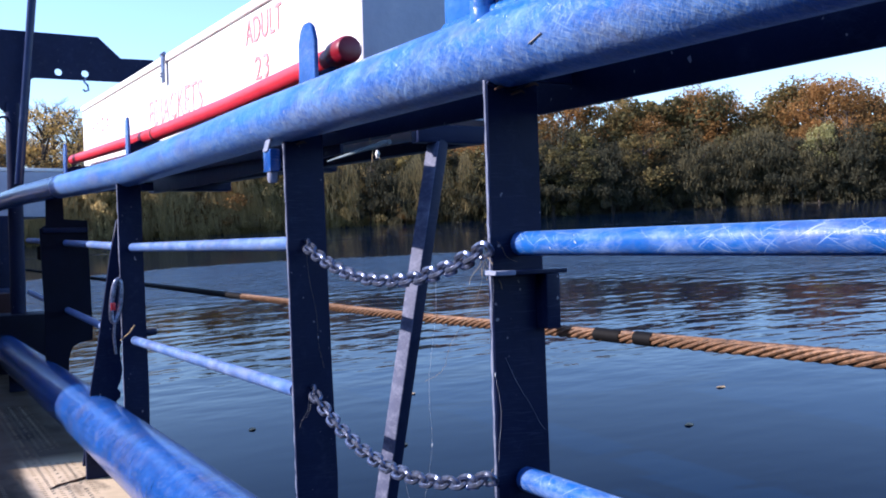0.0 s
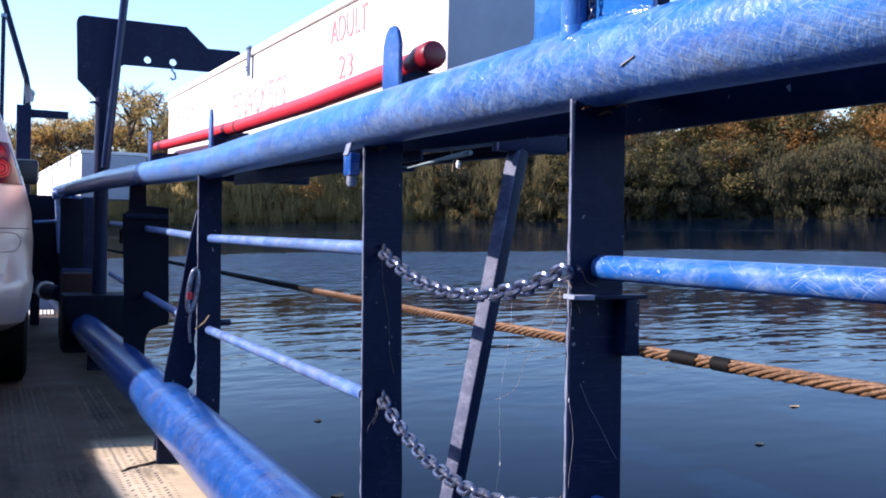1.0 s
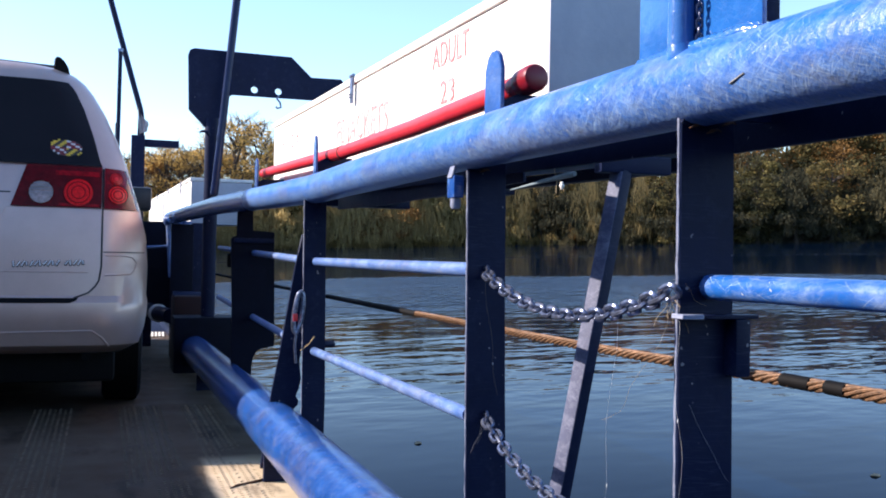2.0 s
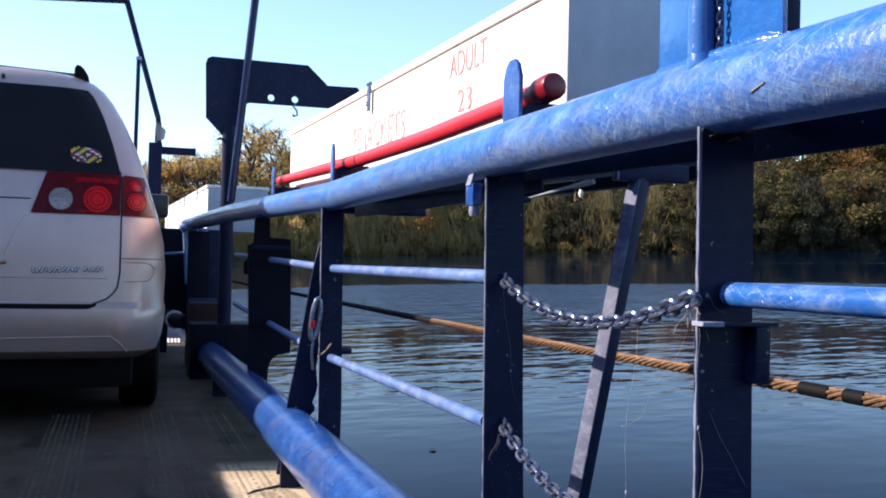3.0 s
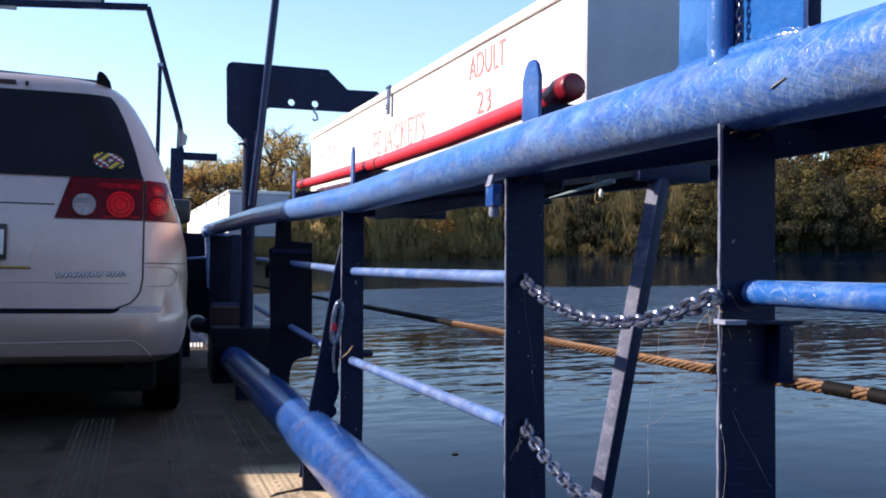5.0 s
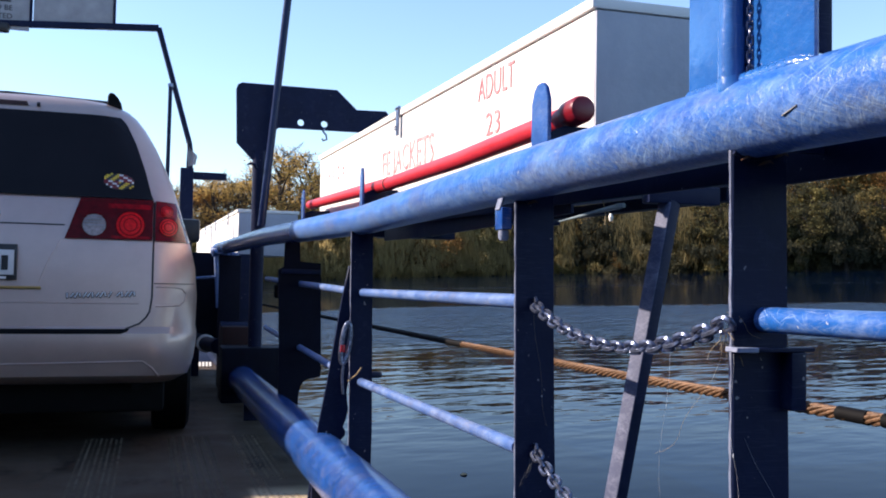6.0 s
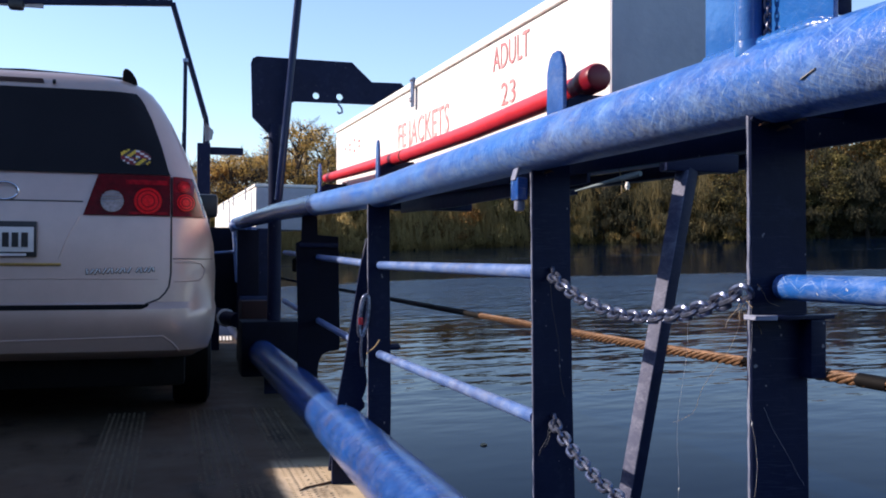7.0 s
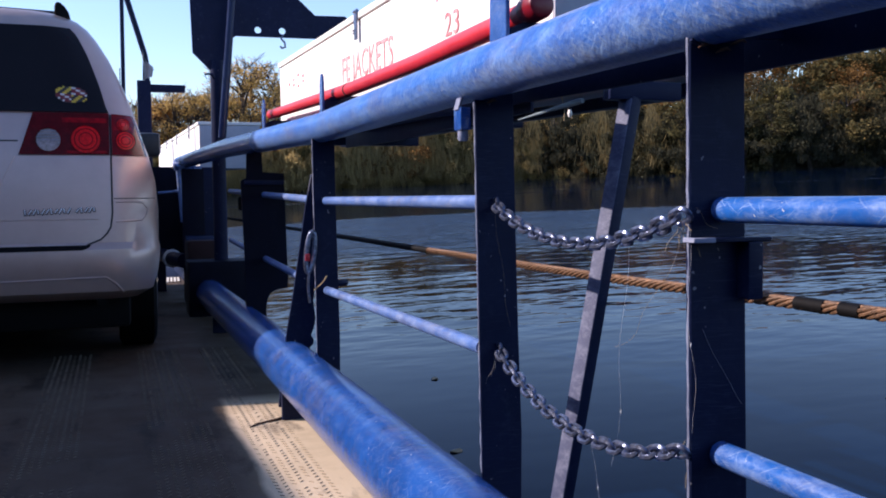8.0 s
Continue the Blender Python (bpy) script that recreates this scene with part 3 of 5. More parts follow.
part("ear", prism([(0.668, 1.046), (0.674, 1.046), (0.682, 1.072), (0.676, 1.074)], "y", 2.02, 2.05, 0.001), PALE, hinge, "bare chipped ear")
part("pin", tube([(0.686, 2.036, 0.976), (0.686, 2.036, 0.982), (0.686, 2.036, 0.999)], [0.009, 0.0125, 0.0125], 12), PALE, hinge, "pale steel pin")
pin = thing("tether_pin", (0.78, 1.7, 1.02), "pale blue tapered gate pin tied with wire", "pin")
part("pin", tube([(0.752, 1.87, 1.012), (0.766, 1.74, 1.022), (0.775, 1.64, 1.028), (0.777, 1.62, 1.029)], [0.0012, 0.0038, 0.0062, 0.0048], 14), PINPALE, pin)
part("wire", tube([(0.772, 1.70, 1.045), (0.776, 1.695, 1.02), (0.772, 1.69, 0.995), (0.785, 1.68, 1.00), (0.78, 1.70, 1.03)], 0.0011, 6), STRAW, pin)
part("bead", tube([(0.760, 1.64, 0.999), (0.760, 1.64, 1.0065), (0.760, 1.64, 1.014)], [0.0025, 0.005, 0.002], 12), WHITE, pin, "white bead")

# upright channel on the top pipe, with hinge bar
upright = thing("gate_upright", (0.70, 1.12, 1.17), "tall glossy blue steel channel upright welded on the top pipe", "upright")
part("web", box(0.700, 0.708, 0.966, 1.262, 1.150, 1.95, 0.002), GLOSSBLUE, upright)
part("flange", box(0.7085, 0.728, 0.966, 0.974, 1.170, 1.95, 0.002), NAVY, upright)
part("flange", box(0.7085, 0.738, 1.254, 1.262, 1.170, 1.95, 0.002), NAVY, upright)
part("hinge_bar", tube([(0.682, 1.120, 1.166), (0.682, 1.120, 1.236), (0.682, 1.120, 1.2365), (0.682, 1.120, 1.95)], [0.0185, 0.0185, 0.0165, 0.0165], 20), GLOSSBLUE, upright, "round blue hinge bar")
part("weld", tube([(0.6935, 0.960 + 0.31 * k / 60, 1.1585) for k in range(61)], [0.004 + 0.009 * min(1.0, k / 6, (60 - k) / 6) + 0.0009 * math.sin(k * 1.9) for k in range(61)], 14), GLOSSBLUE, upright, "lumpy painted weld")
part("weld", tube([(0.694, 1.120, 1.120), (0.688, 1.120, 1.142), (0.683, 1.120, 1.160), (0.682, 1.120, 1.176)], [0.026, 0.025, 0.0205, 0.017], 20), GLOSSBLUE, upright, "painted weld round the hinge bar")



# ---------------------------------------------------------------- chains across the gate gap


def link_mesh(size, material):
    bm = bmesh.new()
    half, r, wire, n = 0.0105 * size, 0.0108 * size, 0.0043 * size, 16
    loop = []
    for k in range(n):
        a = 2 * math.pi * k / n
        loop.append((r * math.cos(a), 0.0, (half if math.sin(a) > 1e-6 else -half if math.sin(a) < -1e-6 else 0) + r * math.sin(a)))
    rg = []
    for k in range(n):
        p, q = Vector(loop[k]), Vector(loop[(k + 1) % n]) - Vector(loop[k - 1])
        t = q.normalized()
        y = Vector((0, 1, 0))
        x = t.cross(y)
        rg.append([bm.verts.new(p + (x * math.cos(j * math.pi / 3) + y * math.sin(j * math.pi / 3)) * wire) for j in range(6)])
    for k in range(n):
        for j in range(6):
            bm.faces.new((rg[k][j], rg[k][(j + 1) % 6], rg[(k + 1) % n][(j + 1) % 6], rg[(k + 1) % n][j]))
    return mesh_of("link", bm, material, True)


LINK = link_mesh(1.0, STEEL)
SMALL_LINK = link_mesh(0.34, DARKCHAIN)


def hang_chain(name, a, c, sag, label, parent=None, pitch=0.0315, mesh=None):
    """A sagging chain of single links between two points."""
    a, c = Vector(a), Vector(c)
    pts = []
    for i in range(401):
        t = i / 400
        p = a.lerp(c, t)
        p.z -= sag * 4 * t * (1 - t)
        pts.append(p)
    if parent is None:
        parent = thing(name, tuple(a), label, "chain", "gate chains")
    o = origin_of(parent)
    walked, nxt, count = 0.0, pitch / 2, 0
    for p, q in zip(pts, pts[1:]):
        step = (q - p).length
        if walked + step >= nxt:
            t = (q - p).normalized()
            m = t.to_track_quat("Z", "Y").to_matrix().to_4x4()
            m = Matrix.Translation(p - o) @ m @ Matrix.Rotation(radians(38 + 90 * (count % 2) + 6 * math.sin(count * 1.7)), 4, "Z")
            ob = new("link", mesh or LINK)
            ob.parent = parent
            ob.matrix_basis = m
            nxt += pitch
            count += 1
        walked += step
    return parent


drop = thing("hanging_chain", (0.69, 1.088, 1.18), "dark painted chain hanging beside the hinge bar", "chain")
hang_chain("chain", (0.689, 1.086, 1.93), (0.689, 1.086, 1.168), 0.0, "", drop, 0.0105, SMALL_LINK)
up_chain = hang_chain("chain", (0.742, 1.975, 0.828), (0.674, 1.122, 0.818), 0.060, "galvanised steel chain sagging between two rail posts")
low_chain = hang_chain("chain", (0.748, 1.975, 0.496), (0.674, 1.122, 0.487), 0.070, "galvanised steel chain sagging low between two rail posts")
for ch, z, x in ((up_chain, 0.836, 0.744), (low_chain, 0.504, 0.750)):
    part("hook", tube([(x + 0.002, 1.998, z + 0.004), (x + 0.002, 1.982, z + 0.008), (x, 1.972, z), (x - 0.001, 1.978, z - 0.014), (x, 1.990, z - 0.016)], 0.0045, 8), STEEL, ch, "open steel hook")

# dry grass caught on the gate post
straw = thing("dry_straw", (0.675, 1.10, 0.8), "wisps of dry straw caught on the chain and post", "straw")
rng = random.Random(9)
for k in range(14):
    z = 0.81 if k < 12 else 0.49
    p = Vector((0.684 + rng.uniform(-0.010, 0.008), 1.128 + rng.uniform(-0.004, 0.02), z + rng.uniform(-0.02, 0.025)))
    pts = [p]
    d = Vector((rng.uniform(-0.3, 0.3), rng.uniform(-0.3, 0.5), rng.uniform(-1, 0.2))).normalized()
    for i in range(5):
        d = (d + Vector((rng.uniform(-0.4, 0.4), rng.uniform(-0.4, 0.4), rng.uniform(-0.5, 0.2)))).normalized()
        pts.append(pts[-1] + d * rng.uniform(0.004, 0.009 if k % 6 else 0.016))
    part("stalk", tube(pts, 0.00042, 5), STRAW, straw)
# spider threads and fluff caught between the posts
web_of = thing("cobweb", (0.70, 1.15, 0.78), "loose pale spider threads with caught fluff by the posts", "cobweb")
for k, (p, q, slack) in enumerate((((0.672, 1.118, 0.80), (0.70, 1.35, 0.60), 0.03), ((0.676, 1.11, 0.80), (0.676, 1.09, 0.52), 0.02), ((0.70, 1.111, 0.66), (0.765, 1.108, 0.55), 0.004), ((0.745, 1.99, 0.82), (0.78, 1.99, 0.55), 0.012), ((0.74, 1.97, 0.50), (0.715, 1.99, 0.42), 0.01), ((0.70, 1.45, 0.44), (0.71, 1.40, 0.26), 0.006), ((0.688, 1.106, 0.83), (0.722, 1.105, 0.80), 0.008), ((0.69, 1.30, 0.77), (0.70, 1.36, 0.40), 0.02), ((0.745, 1.97, 0.50), (0.73, 1.98, 0.44), 0.004))):
    p, q = Vector(p), Vector(q)
    pts = [p.lerp(q, j / 10) + Vector((0.25 * slack * math.sin(j + k), 0.0, -slack * 4 * (j / 10) * (1 - j / 10))) for j in range(11)]
    part("thread", tube(pts, 0.00012 if k % 3 else 0.0002, 5), COBWEB if k % 3 else STRAW, web_of)
    if k % 2:
        c = pts[4 + k % 4]
        part("fluff", tube([c + Vector((0, 0, -0.003)), c, c + Vector((0.001, 0, 0.003))], [0.0004, 0.0011, 0.0004], 6), COBWEB, web_of, "pale fluff")
twig = thing("dry_twig", (0.675, 3.69, 0.53), "short dry twig lying across a rod", "twig")
part("stalk", tube([(0.665, 3.70, 0.49), (0.69, 3.66, 0.52), (0.70, 3.62, 0.55)], 0.003, 6), STRAW, twig)
chip = thing("straw_stub", (0.655, 0.95, 1.13), "short straw stuck on the scuffed pipe", "straw")
part("stalk", tube([(0.6551, 0.9694, 1.0855), (0.6531, 0.9386, 1.0930)], 0.0013, 6), TWIG, chip)

# ---------------------------------------------------------------- outriggers, rack and lockers
for y, z0 in ((2.12, 0.02), (3.86, 0.02)):
    br = thing("outrigger_brace", (0.78, y, 0.0), "sloping blue steel brace carrying the locker rack outside the rail", "brace", "outrigger braces")
    if y < 3:
        part("strut", bar((0.939, y, -0.09), (1.170, y, 1.095), 0.034, 0.044, (0.95, 0.3, 0), 0.003), NAVY, br)
        # paler strip on the sunward side puts sunlight into the brace's colour
        part("face", bar((0.939 - 0.0172, y - 0.0054, -0.09), (1.170 - 0.0172, y - 0.0054, 1.092), 0.005, 0.041, (0.95, 0.3, 0), 0.001), STRUT, br, "worn brace face painted paler as its sunlit side")
    else:
        part("strut", prism([(0.540, 0.0), (0.66, 0.0), (0.662, 0.205), (0.667, 0.235), (0.688, 0.252), (0.690, 0.272), (0.676, 0.288), (0.690, 0.315), (0.699, 0.36), (0.688, 0.43), (0.700, 0.50), (0.742, 0.95), (0.690, 0.95), (0.665, 0.82), (0.640, 0.66), (0.606, 0.45), (0.579, 0.304)], "y", y - 0.008, y + 0.008, 0.002), NAVY, br)
    if y < 3:
        part("arm", box(1.10, 1.305, y - 0.02, y + 0.02, 1.088, 1.135, 0.004), NAVY, br, "short cross arm")
    else:
        part("arm", box(0.72, 1.62, y - 0.045, y + 0.045, 1.150, 1.182, 0.004), NAVY, br, "cross arm under the rack")
rack = thing("locker_rack", (1.1, 4.0, 1.13), "dark blue steel rack rails outside the guard rail", "rack")
part("rail", bar((1.13, 2.36, 1.151), (1.13, 6.85, 1.245), 0.05, 0.04, (1, 0, 0), 0.003), NAVY, rack)
part("rail", bar((1.52, 2.36, 1.151), (1.52, 6.85, 1.245), 0.05, 0.04, (1, 0, 0), 0.003), NAVY, rack)
web = thing("web_bracket", (0.7, 5.3, 0.2), "broad dark steel web plate under the rack", "bracket")
part("plate", prism([(0.598, 0.16), (0.709, 0.16), (0.712, 0.26), (0.718, 0.300), (0.735, 0.332), (0.762, 0.347), (0.832, 0.357), (0.834, 0.40), (0.822, 0.992), (0.703, 0.998), (0.703, 1.15), (0.617, 1.15), (0.617, 0.968), (0.584, 0.952), (0.598, 0.508)], "y", 5.30, 5.315, 0.002), SHADE_NAVY, web)
part("arm", box(0.66, 1.60, 5.27, 5.345, 1.150, 1.205, 0.004), NAVY, web)
part("stiffener", box(0.601, 0.82, 5.285, 5.2985, 0.93, 0.955, 0.002), NAVY, web)


def letters(string, size, thick=0.001):
    cu = bpy.data.curves.new("lettering", "FONT")
    cu.body, cu.size, cu.extrude, cu.resolution_u = string, size, thick, 3
    ob = new("lettering", cu)
    me = bpy.data.meshes.new_from_object(ob.evaluated_get(bpy.context.evaluated_depsgraph_get()))
    bm = bmesh.new()
    bm.from_mesh(me)
    bpy.data.objects.remove(ob)
    bpy.data.curves.remove(cu)
    bpy.data.meshes.remove(me)
    return bm


def islands(bm):
    """The loose pieces of a bmesh, each as a bmesh of its own."""
    left, out = set(bm.verts), []
    while left:
        todo = [next(iter(left))]
        seen = set(todo)
        while todo:
            for e in todo.pop().link_edges:
                for o in e.verts:
                    if o not in seen:
                        seen.add(o)
                        todo.append(o)
        left -= seen
        piece = bmesh.new()
        twin = {v: piece.verts.new(v.co) for v in bm.verts if v in seen}
        for f in bm.faces:
            if f.verts[0] in seen:
                piece.faces.new([twin[v] for v in f.verts])
        out.append(piece)
    bm.free()
    return out


def locker(y0, y1, x0, x1, z0, h, rise, label, texts=(), latches=1):
    """A long white chest with a lid, hasps and stencilled words; rise: how much its far end stands higher."""
    lk = thing("life_jacket_locker", (x0, y0, z0), label, "storage box", "lockers along the rail")

    def shear(bm):
        for v in bm.verts:
            v.co.z += rise * (v.co.y - y0) / (y1 - y0)
        return bm
    part("body", shear(box(x0, x1, y0, y1, z0, z0 + h - 0.034, 0.004)), WHITE, lk)
    # end panel greyer than the white body, its shade put into the colour
    part("end_panel", shear(box(x0 + 0.002, x1 - 0.002, y0 - 0.009, y0 - 0.001, z0, z0 + h - 0.034, 0.002)), ENDGREY, lk, "grey end panel with shade in its paint")
    part("lid", shear(box(x0 - 0.012, x1 + 0.012, y0 - 0.012, y1 + 0.012, z0 + h - 0.030, z0 + h, 0.005)), WHITE, lk, "overhanging white lid")
    for k in range(latches):
        y = lerp(y0, y1, 0.48 if latches == 1 else (k + 0.5) / latches)
        z = z0 + h
        hasp = part("hasp", shear(box(x0 - 0.024, x0 - 0.0125, y - 0.022, y + 0.022, z - 0.13, z - 0.006, 0.003)), STEEL, lk, "grey steel hasp")
        part("staple", shear(tube([(x0 - 0.012, y, z - 0.085), (x0 - 0.034, y, z - 0.088), (x0 - 0.034, y, z - 0.10), (x0 - 0.012, y, z - 0.103)], 0.004, 6)), STEEL, hasp)
        part("hinge", shear(tube([(x0 - 0.018, y - 0.03, z + 0.004), (x0 - 0.018, y + 0.03, z + 0.004)], 0.008, 8)), STEEL, lk)
    for string, cap, yc, zc, wide in texts:
        bm = letters(string, 1.0, 0.001)
        xs = [v.co.x for v in bm.verts]
        zs = [v.co.y for v in bm.verts]
        kx, kz = wide / (max(xs) - min(xs)), cap / max(zs)
        for v in bm.verts:
            v.co = Vector((v.co.x * kx, v.co.y * kz, v.co.z))
        xs = [x * kx for x in xs]
        wd = wide
        bmesh.ops.transform(bm, verts=bm.verts, matrix=Matrix(((0, 0, -1, x0 - 0.0022), (-1, 0, 0, yc + wd / 2 + min(xs)), (0, 1, 0, zc), (0, 0, 0, 1))))
        for piece in islands(shear(bm)):
            part("letter", piece, LETTER_WORN if wide > 0.5 else LETTER, lk, "faded red stencilled letter", smooth=False)
    return lk


locker(2.322, 6.74, 1.05, 1.62, 1.182, 0.485, 0.13, "long white plywood locker with red stencilled words on a rack", [("ADULT", 0.090, 3.105, 1.524, 0.37), ("23", 0.082, 3.125, 1.388, 0.145), ("FE JACKETS", 0.125, 4.335, 1.364, 0.94)])

pole = thing("boat_hook_pole", (0.95, 4.0, 1.3), "long bright red pole lying in cradles beside the locker", "pole")
part("shaft", tube([(0.945, 2.20, 1.320), (0.948, 2.22, 1.3202), (0.95, 3.2, 1.323), (0.95, 4.2, 1.341), (0.95, 6.54, 1.424)], [0.027, 0.0305, 0.0305, 0.0305, 0.0305], 24), RED, pole)
part("joint", tube([(0.95, 4.24, 1.3424), (0.95, 4.26, 1.3431)], 0.0322, 24), MAROON, pole, "dark joint ring")
part("cap", tube([(0.938, 2.145, 1.322), (0.938, 2.149, 1.322), (0.938, 2.159, 1.322), (0.944, 2.24, 1.3225), (0.944, 2.245, 1.3226)], [0.024, 0.032, 0.036, 0.036, 0.031], 24), CAP_RED, pole, "dark red rubber end cap")
for y, w, zt in ((2.268, 0.055, 1.405), (4.49, 0.03, 1.44), (6.36, 0.05, 1.505)):
    zb = 1.17 + (y - 1.7) * 0.018 + (0.055 if y < 3 else 0.0)
    sd = 0.052 if y < 3 else 0.112
    cr = thing("pole_cradle", (0.9, y, zb), "flat blue steel cradle holding the red pole", "cradle", "pole cradles")
    outline = [(y - w, zb), (y + w, zb), (y + w, zt - 0.05), (y + w * 0.7, zt - 0.015), (y + w * 0.3, zt), (y - w * 0.3, zt), (y - w * 0.7, zt - 0.015), (y - w, zt - 0.05)]
    part("plate", prism(outline, "x", 0.868, 0.880, 0.002), BLUE, cr)
    part("saddle", prism([(0.8805, zb - 0.02), (1.075, zb - 0.02), (1.045, zb + sd + 0.006), (0.985, zb + sd), (0.915, zb + sd), (0.8805, zb + sd - 0.017)], "y", y - w, y - w + 0.012, 0.002), NAVY, cr)

# unreadable faded marks beyond the words
marks = bpy.data.objects["life_jacket_locker"]
for k in range(7):
    y, z = 5.86 + 0.16 * (k // 2), 1.60 + 0.012 * (k % 3) - 0.045 * (k % 2)
    part("mark", box(1.0475, 1.0495, y, y + 0.05, z, z + 0.018, 0), LETTER, marks, smooth=False)

# more lockers further along the deck edge
locker(9.3, 13.4, 0.70, 1.27, 1.15, 0.44, 0.10, "white plywood locker further along the rail", (), 2)
locker(13.7, 17.8, 0.70, 1.27, 1.26, 0.44, 0.10, "white plywood locker near the far end of the ferry", (), 2)
sponson = solid("side_deck", box(0.60, 0.86, 8.9, 18.2, -0.7, 1.15, 0.02), NAVY, (0.9, 12, -0.6), "dark blue steel side bulwark carrying lockers", "bulwark", kind="structure")

# ---------------------------------------------------------------- davit
D = 7.3
davit = thing("davit", (0.59, D, 0.40), "dark blue steel plate davit standing at the rail", "davit")
sx = D / 6.0


def dv(px, pz):
    return (-0.076 + (px + 0.076) * sx, 0.862 + (pz - 0.862) * sx)


head = [dv(0.425, 2.123), dv(1.021, 2.121), dv(1.151, 2.002), dv(1.344, 2.006), dv(1.40, 1.94), dv(1.40, 1.86), dv(0.66, 1.855), dv(0.60, 1.82), dv(0.583, 1.60), dv(0.503, 1.638), dv(0.398, 1.745), dv(0.388, 2.08), dv(0.398, 2.11)]


def pierced(poly, holes, y0, y1):
    """A flat plate outline in x and z with round holes right through it."""
    bm = bmesh.new()
    loops = [poly] + [[(hx + r * math.cos(k * math.pi / 8), hz + r * math.sin(k * math.pi / 8)) for k in range(16)] for hx, hz, r in holes]
    edges = []
    for loop in loops:
        vs = [bm.verts.new((x, y0, z)) for x, z in loop]
        edges += [bm.edges.new((vs[k], vs[(k + 1) % len(vs)])) for k in range(len(vs))]
    bmesh.ops.triangle_fill(bm, use_beauty=True, use_dissolve=False, edges=edges)
    out = bmesh.ops.extrude_face_region(bm, geom=list(bm.faces))
    bmesh.ops.translate(bm, verts=[e for e in out["geom"] if isinstance(e, bmesh.types.BMVert)], vec=(0, y1 - y0, 0))
    return bm


part("head_plate", pierced(head, [(*dv(hx, 1.8965), 0.026) for hx in (0.793, 0.943)], D - 0.012, D + 0.012), NAVY, davit, "cut steel head plate with two holes")
px0, px1 = dv(0.499, 1)[0], dv(0.583, 1)[0]
part("post", tube([((px0 + px1) / 2, D, 0.30), ((px0 + px1) / 2, D, dv(0, 1.70)[1])], (px1 - px0) / 2, 24), NAVY, davit)
part("base", box(px0 - 0.20, px1 + 0.16, D - 0.18, D + 0.18, 0.0, 0.402, 0.01), SHADE_NAVY, davit, "dark steel pedestal")
x, z = dv(0.943, 1.87)
part("hook", tube([(x, D - 0.03, z), (x - 0.012, D - 0.03, z - 0.03), (x + 0.012, D - 0.03, z - 0.055), (x + 0.018, D - 0.03, z - 0.09), (x - 0.008, D - 0.03, z - 0.10), (x - 0.02, D - 0.03, z - 0.085)], 0.008, 8), STEEL, davit, "shackle and hook")
part("tab", tube([(0.640, D - 0.11, 1.740), (0.625, D - 0.14, 1.762), (0.592, D - 0.14, 1.766), (0.572, D - 0.14, 1.757)], [0.012, 0.011, 0.009, 0.006], 10), NAVY, davit, "small dark cleat")
stay = thing("mast_stay", (0.6, D - 0.2, 1.2), "slanting dark steel mast pole beside the davit", "pole")
a3, c3 = Vector((0.716, D - 0.14, 1.625)), Vector((0.832, D - 0.14, 2.910))
part("pole", tube([a3 - (c3 - a3) * 0.25, a3, c3, c3 + (c3 - a3) * 0.9], 0.029, 20), POLE, stay)

# dark machinery at the bend of the rail
winch = thing("winch_box", (0.57, 7.95, 0.0), "dark red steel winch housing on a black base", "winch")
part("base", box(0.462, 0.69, 7.75, 8.25, 0.0, 0.272, 0.015), SHADE_NAVY, winch, "black steel base")
part("housing", box(0.468, 0.685, 7.80, 8.22, 0.274, 0.53, 0.02), MAROON, winch)
part("drum", tube([(0.47, 8.05, 0.42), (0.69, 8.05, 0.42)], 0.14, 20), NAVY, winch)
far_kerb = thing("far_kerb_pipe", (0.37, 9.4, 0.33), "dark blue kerb pipe beyond the winch with a worn end collar", "pipe kerb")
part("pipe", tube([(0.47, 8.24, 0.345), (0.395, 8.55, 0.347), (0.33, 9.2, 0.35), (0.27, 11.2, 0.36)], 0.062, 24), NAVY, far_kerb)
part("collar", tube([(0.393, 8.575, 0.347), (0.393, 8.580, 0.347), (0.386, 8.630, 0.347), (0.386, 8.635, 0.347)], [0.070, 0.079, 0.079, 0.070], 28), PLATE, far_kerb, "bare steel collar ring")
part("foot", box(0.29, 0.37, 9.30, 9.33, 0.0, 0.30, 0.003), NAVY, far_kerb)
gate = thing("end_gate", (0.48, 9.0, 0.4), "pale blue tubular gate frame at the end of the rail", "gate")
part("bar", tube([(0.506, 8.90, 0.655), (0.474, 8.90, 1.16)], 0.020, 14), WORNBLUE, gate)
part("bar", tube([(0.550, 8.90, 0.51), (0.560, 8.90, 0.80), (0.584, 8.90, 1.17)], 0.021, 14), WORNBLUE, gate)
part("cap", tube([(0.435, 8.90, 1.155), (0.445, 8.90, 1.158), (0.60, 8.92, 1.185)], [0.034, 0.044, 0.044], 16), WORNBLUE, gate)
part("knob", tube([(0.640, 8.90, 1.09), (0.640, 8.90, 1.10), (0.640, 8.90, 1.155), (0.640, 8.90, 1.16)], [0.030, 0.042, 0.042, 0.03], 16), WORNBLUE, gate, "pale post cap")
part("panel", box(0.22, 0.62, 9.17, 9.20, 0.34, 1.16, 0.003), SHADE_NAVY, gate, "dark steel panel")
part("panel", box(0.475, 0.66, 8.45, 8.47, 0.0, 1.12, 0.003), SHADE_NAVY, gate, "dark steel panel")
part("rung", tube([(0.30, 8.97, 0.92), (0.62, 8.94, 0.945)], 0.012, 10), WORNBLUE, gate, "thin pale rung")
fender = thing("hanging_fender", (0.715, 6.4, 0.80), "small black rubber fender hanging from a rail rod", "fender")
